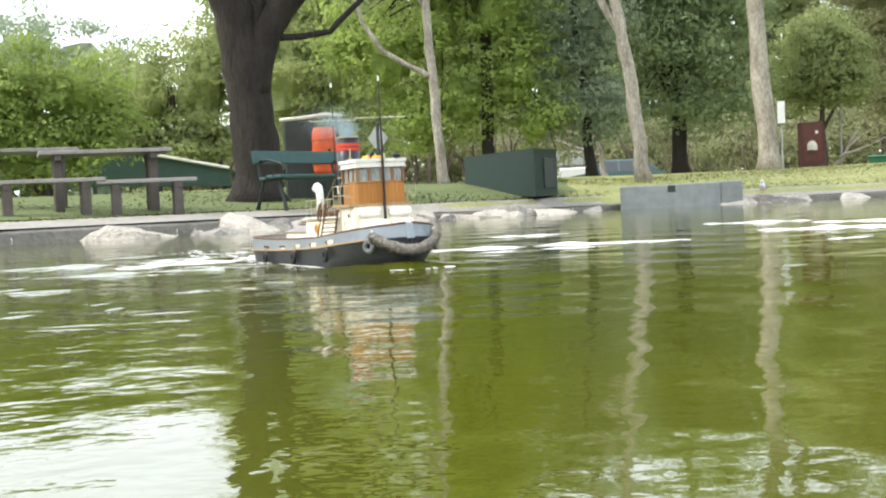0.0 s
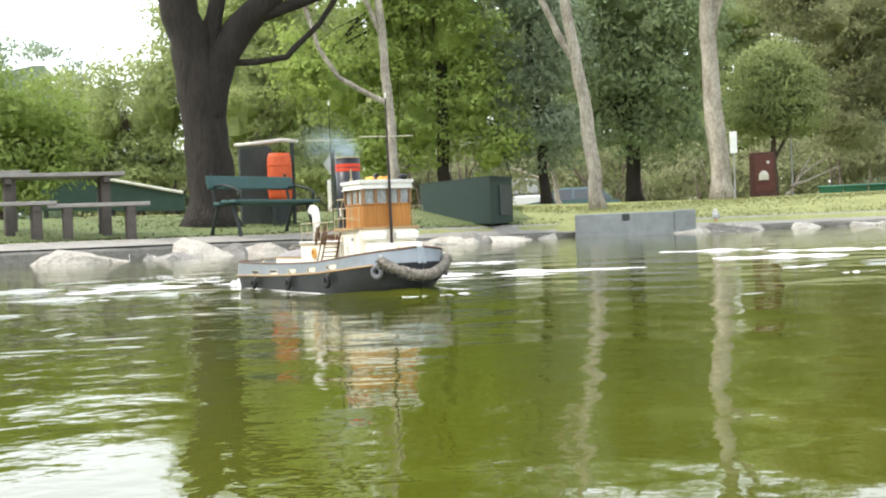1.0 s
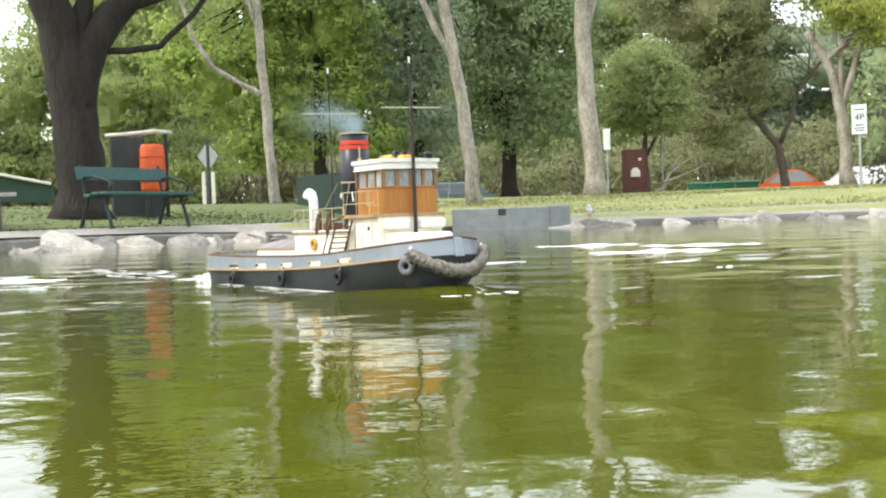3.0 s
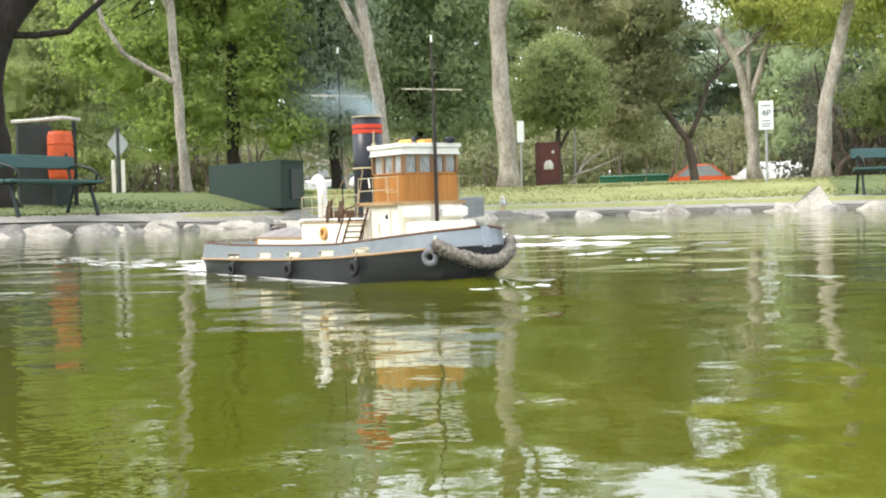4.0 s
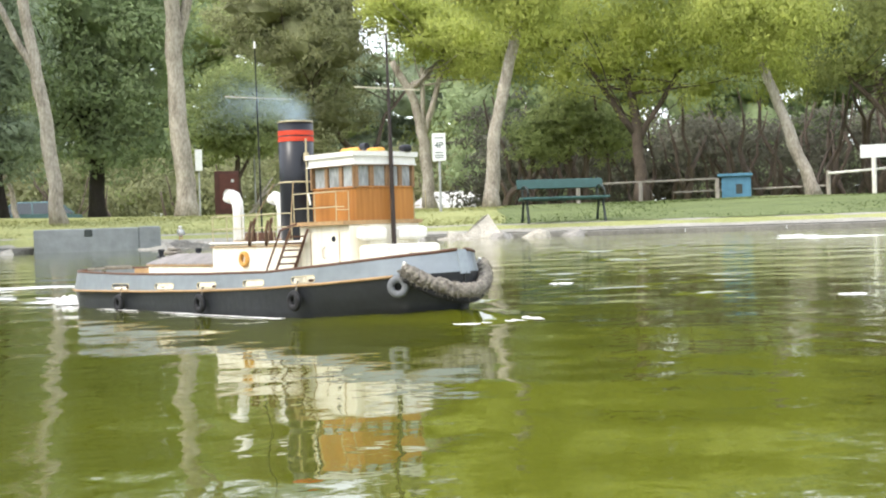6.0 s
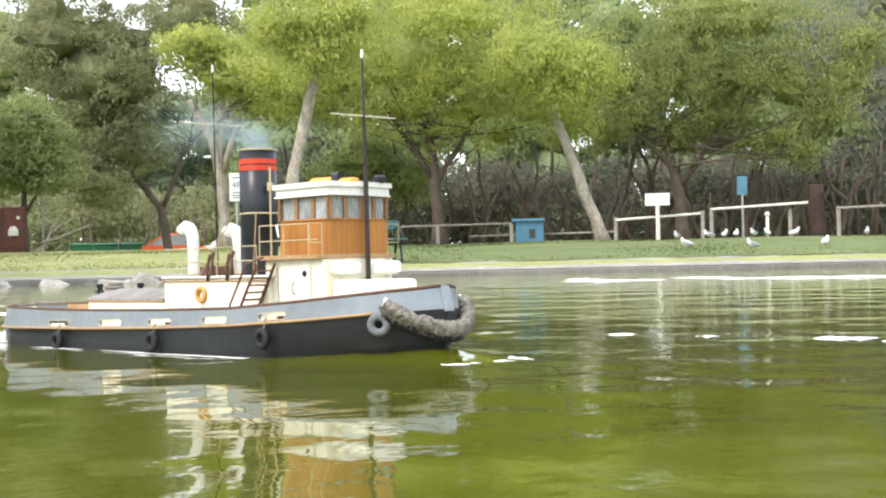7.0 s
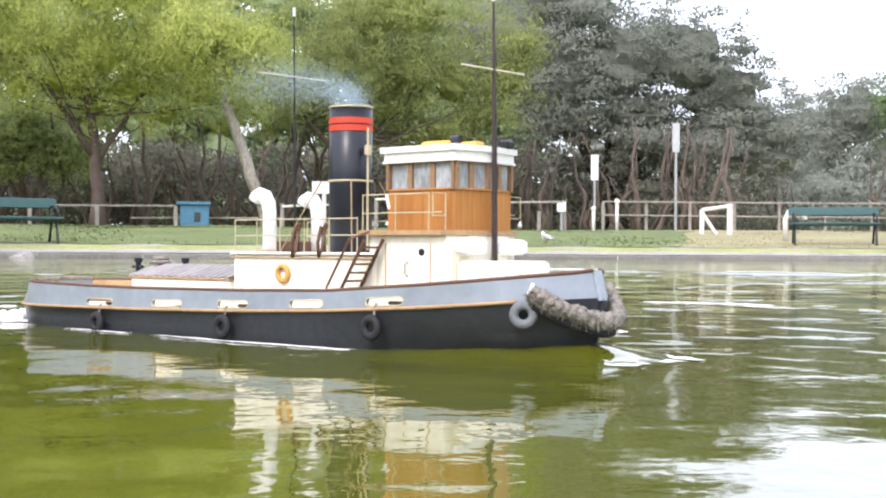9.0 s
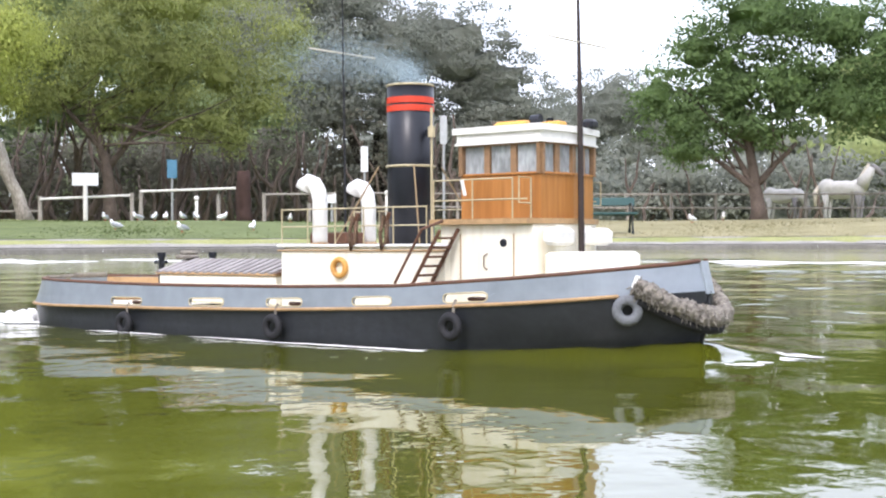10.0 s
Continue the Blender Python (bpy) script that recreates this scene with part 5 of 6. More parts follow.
def bench(az, d, turn, length, label):
    root = thing("park_bench", label, "bench", "park benches", at=spot(az, d), rz=-az + turn)
    h = length / 2
    part("back_slat", Shape().box((0, .24, .68), (length, .035, .17), bevel=.01, rx=-12), TEAL, root, "wide green back board")
    for y in (-.20, -.06, .08):
        part("seat_slat", Shape().box((0, y, .425 - .02 * (y > 0)), (length, .125, .04), bevel=.01), TEAL, root)
    for x in (-h + .1, h - .1):
        fr = part("end_frame", Shape().tube([(x, -.24, 0), (x, -.20, .14), (x, -.14, .30), (x, -.12, .40)], [.028, .022, .022, .026], 8)
                  .tube([(x, .30, 0), (x, .24, .16), (x, .17, .32), (x, .16, .40)], [.028, .022, .022, .026], 8)
                  .tube([(x, -.22, .40), (x, .2, .39)], .022, 8)
                  .tube([(x, .2, .38), (x, .235, .56), (x, .275, .80)], .02, 8), IRON, root, "black cast-iron end")
        part("arm_rest", Shape().tube([(x, .24, .62), (x, .05, .64), (x, -.17, .585), (x, -.245, .53), (x, -.22, .42)], .018, 8), IRON, fr, smooth=True)
    return root


bench(-6.1, 15.65, 44, 1.5, "dark green park bench with black iron ends by the big tree")
bench(32.9, 21.1, 14, 1.55, "green park bench on the lawn beside a pale gum")
bench(70.4, 25.4, 6, 1.75, "dark green park bench on dry grass near the paddock")


def plank_top(root, x0, x1, y, z, w, n, m, name="plank"):
    for i in range(n):
        part(name, Shape().box(((x0 + x1) / 2, y + (i - (n - 1) / 2) * w, z), (x1 - x0, w * .93, .045), bevel=.006), m, root)


def picnic_table(az, d, turn, length, height, n, label, name, category):
    root = thing(name, label, category, at=spot(az, d), rz=-az + turn)
    plank_top(root, -length / 2, length / 2, 0, height, .15, n, TIMBER_TOP)
    w = n * .15
    for x in (-length / 2 + .22, length / 2 - .22):
        part("leg", Shape().box((x, -w * .25, height / 2 - .04), (.11, .11, height + .04), bevel=.01), TIMBER, root)
        part("leg", Shape().box((x, w * .25, height / 2 - .04), (.11, .11, height + .04), bevel=.01), TIMBER, root)
        part("bearer", Shape().box((x, 0, height - .065), (.08, w * .92, .07), bevel=.006), TIMBER, root)


picnic_table(-15.4, 15.4, 4, 1.55, .72, 5, "weathered grey timber picnic table on the lawn", "picnic_table", "table")
picnic_table(-13.6, 14.7, 4, 1.15, .40, 2, "low grey timber bench by the picnic table", "picnic_bench", "bench")
picnic_table(-18.0, 14.6, 4, 1.3, .40, 2, "low grey timber bench beside the picnic tables", "picnic_bench", "bench")
picnic_table(-19.2, 16.6, 4, 1.5, .74, 5, "second weathered timber picnic table in shade", "picnic_table", "table")

# low shed roof with a white edge behind the tables
shed = thing("shed", "low green shed roof with a white edge", "shed", at=spot(-13, 27))
b0, b1 = Vector((*polar(-16.3, 27), elev(65, 27))), Vector((*polar(-9.8, 27), elev(40.5, 27)))
o = shed.matrix_basis.translation
dn = (b1 - b0).normalized()
part("roof", Shape().add([b0 - o, b1 - o, b1 - o + Vector((0, 2.5, -.25)), b0 - o + Vector((0, 2.5, -.25)), b0 - o - Vector((0, 0, .05)), b1 - o - Vector((0, 0, .05)), b1 - o + Vector((0, 2.5, -.3)), b0 - o + Vector((0, 2.5, -.3))],
     [(0, 1, 2, 3), (7, 6, 5, 4), (0, 4, 5, 1), (1, 5, 6, 2), (2, 6, 7, 3), (3, 7, 4, 0)]), SHED_GREEN, shed)
part("gutter", Shape().tube([b0 - o + Vector((0, -.03, 0)), b1 - o + Vector((0, -.03, 0))], .035, 6), POSTWHITE, shed, "white gutter")
part("wall", Shape().add([b0 - o + Vector((0, .05, -.05)), b1 - o + Vector((0, .05, -.05)), b1 - o + Vector((0, .05, -.4)), b0 - o + Vector((0, .05, -.95)), b0 - o + Vector((0, .25, -.05)), b1 - o + Vector((0, .25, -.05)), b1 - o + Vector((0, .25, -.4)), b0 - o + Vector((0, .25, -.95))],
     [(0, 3, 2, 1), (4, 5, 6, 7), (0, 4, 7, 3), (1, 2, 6, 5), (3, 7, 6, 2), (0, 1, 5, 4)]), SHED_GREEN, shed)
for k in (0.05, .5, .95):
    p = b0.lerp(b1, k) - o
    part("post", Shape().tube([(p.x, p.y + .15, -.15), (p.x, p.y + .15, p.z - .05)], .05, 8), DULL, shed)

# shelter with dark bin and red barrel behind the bench
sx, sy, sz = spot(-6.0, 18.6)
shel = thing("bin_shelter", "dark bin shelter with a pale curved roof edge", "shelter", at=(sx, sy, sz), rz=6)
part("cabinet", Shape().box((-.15, .1, .58), (.50, .5, 1.20), bevel=.03), DULL, shel, "dark grey cabinet")
part("roof", Shape().tube([(-.45, -.1, 1.21), (-.1, -.15, 1.23), (.25, -.1, 1.27), (.5, 0, 1.25)], .03, 8), POSTWHITE, shel, smooth=True)
part("post", Shape().box((.41, -.05, .60), (.06, .06, 1.26), bevel=.01), IRON, shel)
bar = thing("barrel_bin", "orange-red litter barrel beside the shelter", "bin", at=spot(-5.35, 18.2))
part("barrel", Shape().tube([(0, 0, .38), (0, 0, .45), (0, 0, .72), (0, 0, 1.02), (0, 0, 1.08)], [.16, .175, .185, .175, .15], 18), GUARD_RED, bar, smooth=True)
for z in (.54, .90):
    part("hoop", Shape().torus((0, 0, z), .182, .012, "z", 20, 6), GUARD_RED, bar)
part("foot", Shape().tube([(0, 0, -.02), (0, 0, .39)], .13, 12), IRON, bar)

# green service box by the water
gb = thing("service_box", "long dark green steel service box by the pond", "box", at=spot(3.0, 19.5))
gx, gy, gz = gb.matrix_basis.translation
nc, fc, sc = Vector((*polar(4.5, 18), 0)), Vector((*polar(1.2, 22.6), 0)), Vector((*polar(5.55, 19.0), 0))
outl = [(p.x - gx, p.y - gy) for p in (fc, nc, sc, sc + fc - nc)]
zt = {0: elev(41, 22.4), 1: elev(44.8, 18), 2: elev(43, 19), 3: elev(41, 22.4)}
zb = {0: .40, 1: .26, 2: .28, 3: .40}
def slab4(lo, hi, grow):
    mx_, my_ = sum(p[0] for p in outl) / 4, sum(p[1] for p in outl) / 4
    pts = [(mx_ + (p[0] - mx_) * grow, my_ + (p[1] - my_) * grow) for p in outl]
    return Shape().add([(pts[i][0], pts[i][1], lo(i) - gz) for i in range(4)] + [(pts[i][0], pts[i][1], hi(i) - gz) for i in range(4)],
                       [(3, 2, 1, 0), (4, 5, 6, 7)] + [(i, (i + 1) % 4, 4 + (i + 1) % 4, 4 + i) for i in range(4)])
part("body", slab4(lambda i: zb[i], lambda i: zt[i] - .03, 1.0), BOX_GREEN, gb)
part("lid", slab4(lambda i: zt[i] - .03, lambda i: zt[i], 1.015), BOX_GREEN, gb)
ds = (sc - nc).normalized()
pc = nc.lerp(sc, .62) - Vector((gx, gy, 0)) + Vector((ds.y, -ds.x, 0)) * .012
part("end_door", Shape().box((pc.x, pc.y, .62 - gz), (.5, .02, .46), rz=math.degrees(math.atan2(ds.y, ds.x)), bevel=.004), DULL, gb, "dark recessed end door")

# concrete headwall at the water's edge
hw = thing("headwall", "grey concrete outlet headwall at the pond's edge", "headwall", kind="structure")
p0, p1 = Vector((*polar(8.45, 19.55), 0)), Vector((*polar(14.0, 19.6), 0))
mid, ang = (p0 + p1) / 2, math.degrees(math.atan2(p1.y - p0.y, p1.x - p0.x))
ln = (p1 - p0).length
for i in range(2):
    c = p0.lerp(p1, .41 + .5 * i) if i else p0.lerp(p1, .41)
    w = ln * .82 if i == 0 else ln * .175
    part("wall_block", Shape().box((c.x, c.y, .05), (w, .3, .62 + .02 * i), rz=ang, bevel=.015), mat("headwall_concrete", (.29, .31, .31), .9, var=.3, scale=1.2, bump=.12, fine=4), hw)
q = p0.lerp(p1, .4)
part("outlet_notch", Shape().box((q.x + .02, q.y - .155, .29), (.12, .03, .11), rz=ang, bevel=.01), DULL, hw)

# rocks along the water: azimuth, width, top, height
ROCKS_LEFT = [(-14.8, 1.08, .13, .25), (-11.0, .82, .08, .15), (-8.9, .61, .16, .19), (-6.4, .6, .15, .19), (-3.8, .56, .14, .17), (-1.2, .44, .11, .16), (1.3, .68, .13, .19), (3.3, .55, .2, .24), (4.9, .81, .11, .24), (6.9, .35, .04, .1), (8.9, .5, .03, .07), (11.1, .29, .05, .11), (13.1, .55, .16, .26), (15.4, .9, .10, .13), (16.6, .46, .08, .09)]
ROCKS_RIGHT = [(22.9, .56, .19, .23), (25.1, .34, .10, .11), (18.8, .37, .09, .13), (21.4, .47, .12, .13), (25.9, .37, .08, .09), (27.1, .46, .08, .09), (31.4, .41, .13, .14), (33.2, .46, .08, .07), (-12.8, .4, .06, .1), (-9.9, .5, .1, .12), (-7.6, .5, .09, .12), (2.3, .5, .07, .1), (5.9, .4, .07, .1), (29.9, .4, .1, .1), (14.3, .3, .07, .1), (27.9, .4, .12, .12)]


def boulder(w, dep, hgt, k):
    """A weathered block: a rough ball cut by a dozen planes, so that it has flat faces and blunt edges."""
    rnd = random.Random(k * 7 + 1)
    sh = Shape().ball((0, 0, 0), (1, 1, 1), 26, 18, .22, k * 3.7)
    cuts = [(Vector((rnd.uniform(-1, 1), rnd.uniform(-1, 1), rnd.uniform(-.2, 1.1))).normalized(), rnd.uniform(.55, .82)) for _ in range(11)] + [(Vector((rnd.uniform(-.25, .25), rnd.uniform(-.5, .1), 1)).normalized(), rnd.uniform(.5, .7))]
    vs = []
    for p in sh.v:
        p = Vector(p)
        for nrm, h in cuts:
            over = p.dot(nrm) - h
            if over > 0:
                p -= nrm * over * .93
        p *= 1 + .05 * noise.noise(p * 5 + Vector((k, 0, 0))) + .03 * noise.noise(p * 13)
        vs.append((p.x * w, p.y * dep, p.z * hgt))
    sh.v = vs
    return sh


STONES = [(a, w, top, -.30, 0) for a, w, top, h in ROCKS_LEFT + ROCKS_RIGHT]
_rk = random.Random(12)
for _k in range(34):   # smaller stones wedged between and behind them
    _a = _rk.choice((_rk.uniform(-12, 8), _rk.uniform(-12, 8), _rk.uniform(13, 28)))
    STONES.append((_a, _rk.uniform(.14, .36), _rk.uniform(.02, .09), _rk.uniform(-.55, -.05), 1))
for k, (a, w, top, off, small) in enumerate(STONES):
    x, y = polar(a, bank_at(a) + off)
    ob = part("rock", boulder(w * .84, (.34 + .08 * math.sin(k * 2.3)) * (.6 if small else 1), (top * .8 + .20) / .66, k), ROCK_GREY if k % 3 == 1 else ROCK)
    ob.matrix_basis = pose(x, y, -.20, 7 * math.sin(k * 5.1), 7 * math.cos(k * 3.3), -a + 14 * math.sin(k * 1.9))
    tagged(ob, "small broken stone wedged at the water's edge" if small else "pale weathered sandstone rock at the water's edge" if k % 3 != 1 else "grey stained rock at the water's edge", "rock", "rocks along the bank")
x, y = polar(29.0, 20.0)
peak = Shape().add([(-.42, -.3, -.3), (.45, -.28, -.3), (.42, .25, -.3), (-.45, .28, -.3), (-.30, -.22, .06), (.36, -.22, .0), (.33, .14, .05), (-.28, .16, .08), (.02, -.12, .36), (.12, -.05, .40), (.08, .08, .37)],
                   [(0, 1, 5, 4), (1, 2, 6, 5), (2, 3, 7, 6), (3, 0, 4, 7), (4, 5, 9, 8), (5, 6, 10, 9), (6, 7, 10), (7, 4, 8), (7, 8, 10), (8, 9, 10), (0, 3, 2, 1)])
ob = part("rock", peak, ROCK)
ob.matrix_basis = pose(x, y, 0, 0, 0, -29)
tagged(ob, "tall pointed grey rock standing in the shallows", "rock", "rocks along the bank")


def sign(name, label, category, az, d, z0, z1, w, post_r, panel, face=0.0, post_mat=None, thick=.012, shape="rect", post_top=None):
    gx, gy, gz = spot(az, d)
    root = thing(name, label, category, at=(gx, gy, gz), rz=-az + face)
    part("post", Shape().tube([(0, .02, -.1), (0, .02, (post_top or z1 - .03) - gz)], post_r, 8), post_mat or STEEL, root)
    zc = (z0 + z1) / 2 - gz
    if shape == "diamond":
        part("panel", Shape().add([(x, y, zc + z) for y in (-.006, .006) for x, z in ((0, -(z1 - z0) / 2), (w / 2, 0), (0, (z1 - z0) / 2), (-w / 2, 0))],
             [(0, 1, 2, 3), (7, 6, 5, 4), (0, 4, 5, 1), (1, 5, 6, 2), (2, 6, 7, 3), (3, 7, 4, 0)]), panel, root)
    else:
        part("panel", Shape().box((0, -.012, zc), (w, thick, z1 - z0), bevel=.004), panel, root)
    return root, zc


# parking sign with its lettering
psign, zc = sign("parking_sign", "white parking sign on a steel post", "sign", 27.1, 26.5, elev(56.6, 26.5), elev(79.7, 26.5), .30, .028, SIGN)
txt = bpy.data.curves.new("lettering", "FONT")
txt.body, txt.size, txt.extrude, txt.align_x = "4P", .19, .001, "CENTER"
txt.materials.append(INK)
lt = new("lettering", txt)
lt.parent = psign
lt.matrix_basis = pose(0, -.021, zc - .02, 90, 0, 0)
for k, z in enumerate((.2, -.12, -.18, -.23)):
    part("line_of_print", Shape().box((0, -.020, zc + z), (.2 - .03 * (k % 2), .003, .018)), INK, psign)

sign("warning_sign", "grey back of a diamond road sign on a dark post", "sign", -2.82, 30, elev(48, 30), elev(71, 30), .5, .05, SIGN_GREY, post_mat=DULL, shape="diamond", post_top=elev(72, 30))
for a in (-3.05, -2.62):
    x, y, z = spot(a, 29.7)
    ob = part("marker_post", Shape().box((0, 0, .3), (.09, .05, 1.0), bevel=.01), POSTWHITE)
    ob.matrix_basis = pose(x, y, z, 0, 0, -a)
    tagged(ob, "short white marker post by the road", "post", "marker posts")
sign("notice_sign", "small white notice on a steel post", "sign", 18.4, 40, elev(70.5, 40), elev(77, 40), .55, .03, SIGN)
sign("meter_sign", "white box sign fixed beside a gum trunk", "sign", 15.85, 29.3, elev(53.7, 29.3), elev(71, 29.3), .17, .02, SIGN, thick=.08)
sign("notice_sign", "blank white notice board on a stout white post", "sign", 46.85, 31, elev(45.3, 31), elev(55.4, 31), .62, .055, SIGN, post_mat=POSTWHITE, post_top=elev(46, 31))
sign("notice_sign", "small blue and white sign among the trees", "sign", 50.7, 33, elev(51.8, 33), elev(66.7, 33), .26, .03, BLUE)
sign("notice_sign", "narrow white sign seen edge-on", "sign", 59.6, 31, elev(57.4, 31), elev(78.3, 31), .19, .03, SIGN)
sign("road_sign", "tall grey road sign on a steel pole", "sign", 63.35, 31, elev(80, 31), elev(103.6, 31), .18, .035, SIGN_GREY)
sign("notice_sign", "little pale notice fixed to the paddock fence", "sign", 58.05, 31, elev(31.6, 31), elev(39.8, 31), .22, .03, SIGN)

# information kiosk
kx, ky, kz = spot(17.1, 37)
kio = thing("information_kiosk", "dark red-brown information board cabinet", "kiosk", at=(kx, ky, kz), rz=-17.1)
kw, kh = 37 * math.tan(radians(1.15)), elev(53.3, 37) - kz
part("cabinet", Shape().box((0, .1, kh / 2 - .05), (kw, .16, kh + .1), bevel=.015), KIOSK, kio)
part("panel", Shape().box((.04, .012, kh * .55), (kw * .7, .02, kh * .78), bevel=.006), KIOSK_RED, kio)
part("poster", Shape().tube([(.03, -.003, kh * .40), (.03, -.003, kh * .52), (.03, -.003, kh * .60)], [.14, .14, .06], 4), POSTWHITE, kio, "pale faded notice")
part("plate", Shape().box((.17, -.002, kh * .78), (.08, .008, .08)), SIGN, kio)


def car(az, d, turn, length, paint, label, glass=GLASS_DARK):
    x, y, z = spot(az, d)
    root = thing("parked_car", label, "car", "parked cars", at=(x, y, z), rz=-az + turn)
    L = length / 2
    low = [(-L, .35), (-L, .72), (-L + .1, .86), (-L + .75, .92), (L - .9, .92), (L - .1, .80), (L, .62), (L, .35)]
    def slab(prof, w0, w1):
        n = len(prof)
        zs = [p[1] for p in prof]
        lo, hi = min(zs), max(zs)
        wd = lambda q: w0 + (w1 - w0) * (q - lo) / max(1e-6, hi - lo)
        vs = [(p, -wd(q), q) for p, q in prof] + [(p, wd(q), q) for p, q in prof]
        return Shape().add(vs, [tuple(range(n)), tuple(range(2 * n - 1, n - 1, -1))] + [(i, n + i, n + (i + 1) % n, (i + 1) % n) for i in range(n)])
    part("body", slab(low, .84, .80), paint, root)
    part("roof", slab([(-L + .95, 1.39), (-L + 1.2, 1.45), (L - 1.75, 1.45), (L - 1.5, 1.39)], .62, .56), paint, root)
    part("glasshouse", slab([(-L + .35, .925), (-L + .92, 1.388), (L - 1.53, 1.388), (L - .85, .925)], .76, .615), glass, root, "dark car windows")
    for px, qx in ((-L + .36, -L + .95), (L - .84, L - 1.5), (-.1, -.1)):
        for s in (-1, 1):
            part("pillar", Shape().tube([(px, s * .765, .92), (qx, s * .62, 1.40)], .035, 6), paint, root)
    for wx in (-L + .75, L - .8):
        for s in (-1, 1):
            w = part("wheel", Shape().torus((wx, s * .78, .31), .22, .09, "y", 18, 8), TYRE, root, smooth=True)
            part("rim", Shape().tube([(wx, s * .74, .31), (wx, s * .80, .31)], .17, 14), STEEL, w)
    for s in (-1, 1):
        part("headlight", Shape().box((L - .06, s * .58, .68), (.1, .28, .13), bevel=.03), SIGN, root)
    return root


car(8.3, 54, 182, 4.3, CAR_TEAL, "grey teal parked hatchback beyond the lawn")
car(23.9, 55, 178, 3.4, CAR_ORANGE, "orange-red parked hatchback with pale window frames", mat("pale_glass", (.20, .22, .22), .15, var=.3, scale=2, bump=0))
car(27.4, 56, 175, 4.6, CAR_WHITE, "low white parked car seen past the lawn", CAR_WHITE)
ux, uy, uz = spot(6.3, 58)
ute = thing("utility_truck", "white utility truck with a boxy tray", "truck", "parked cars", at=(ux, uy, uz), rz=-6)
part("body", Shape().box((0, 0, .85), (3.4, 1.7, .9), bevel=.08), CAR_WHITE, ute)
part("canopy", Shape().box((-.15, 0, 1.75), (1.3, 1.5, .7), bevel=.05), SIGN_GREY, ute)
for wx in (-1.1, 1.1):
    part("wheel", Shape().torus((wx, -.78, .3), .22, .09, "y", 18, 8), TYRE, ute, smooth=True)

for i, a in enumerate((20.05, 21.1, 22.2)):
    x, y, z = spot(a, 46)
    bn_ = thing("wheelie_bin", "green lidded skip bin in a row", "bin", "row of bins", at=(x, y, z), rz=-a)
    hgt = elev(24, 46) - z
    part("body", Shape().add([(sx_ * (.36 + .05 * k), sy_ * (.3 + .04 * k), k * (hgt - .05)) for k in (0, 1) for sx_, sy_ in ((-1, -1), (1, -1), (1, 1), (-1, 1))],
         [(0, 3, 2, 1), (0, 1, 5, 4), (1, 2, 6, 5), (2, 3, 7, 6), (3, 0, 4, 7)]), BIN_GREEN, bn_)
    part("lid", Shape().box((0, 0, hgt - .03), (.86, .72, .06), bevel=.02, rx=4), BIN_GREEN, bn_)

bx, by, bz = spot(40.8, 32)
bb = thing("blue_barbecue", "pale blue box stand with a dark opening", "box", at=(bx, by, bz), rz=-41)
hb_ = elev(37.4, 32) - bz
part("top", Shape().box((0, 0, hb_ - .04), (.88, .5, .08), bevel=.015), BLUE, bb)
part("body", Shape().box((.03, .03, hb_ / 2 - .05), (.74, .4, hb_ - .02), bevel=.015), BLUE, bb)
part("opening", Shape().box((.1, -.175, hb_ * .35), (.16, .02, hb_ * .4)), DULL, bb)


def rail(a0, e0, a1, e1, d0, d1, r, m, root):
    part("rail", Shape().tube([(*polar(a0, d0), elev(e0, d0)), (*polar(a1, d1), elev(e1, d1))], r, 6), m, root)


def post(a, d, e, r, m, root):
    x, y, z = spot(a, d)
    part("post", Shape().tube([(x, y, z - .1), (x, y, elev(e, d))], r, 8), m, root)


f1 = thing("white_rail_fence", "low white pipe rail fence along the trees", "fence")
rail(44.9, 34.5, 48.9, 37.9, 31, 31.5, .035, POSTWHITE, f1)
rail(49.27, 41, 53.6, 43.9, 31, 31, .035, POSTWHITE, f1)
rail(54.86, 38.8, 58.16, 39.6, 31, 31, .03, PADDOCK, f1)
rail(33.5, 33, 40, 34, 33, 32, .03, PADDOCK, f1)
rail(38.0, 24, 44.9, 25, 33, 32, .025, PADDOCK, f1)
for a, e in ((44.9, 37), (48.9, 40), (49.3, 42), (52.8, 39), (54.9, 40), (58.2, 41), (57.0, 32), (33.6, 34), (36.5, 34), (40, 34)):
    post(a, 31.2, e, .05, PADDOCK, f1)
x, y, z = spot(54.0, 31.5)
stump = part("tree_stump", Shape().tube(bendy((0, 0, -.1), (-.05, 0, elev(58, 31.5) - z), 5, .05, 3), [.28, .2, .19, .19, .18, .16], 10, wob=.3), mat("red_bark", (.06, .034, .027), .95, var=.4, scale=6, bump=.6), smooth=True)
stump.matrix_basis = pose(x, y, z)
tagged(stump, "dead reddish-brown tree stump by the fence", "stump")
for a, e in ((51.8, 35.5), (60.65, 40), (59.55, 34)):
    x, y, z = spot(a, 30.5)
    ob = part("bollard", Shape().tube([(0, 0, -.1), (0, 0, elev(e, 30.5) - z - .05)], .04, 8).ball((0, 0, elev(e, 30.5) - z), .07, 10, 6), POSTWHITE, smooth=True)
    ob.matrix_basis = pose(x, y, z)
    tagged(ob, "slim white bollard on the grass", "bollard", "white bollards")

gate = thing("timber_barrier", "white painted timber barrier with a sloping brace", "barrier")
o0, o1 = spot(64.55, 29), spot(65.8, 29)
part("post", Shape().tube([(o0[0], o0[1], o0[2] - .1), (o0[0], o0[1], elev(33.5, 29))], .06, 8), POSTWHITE, gate)
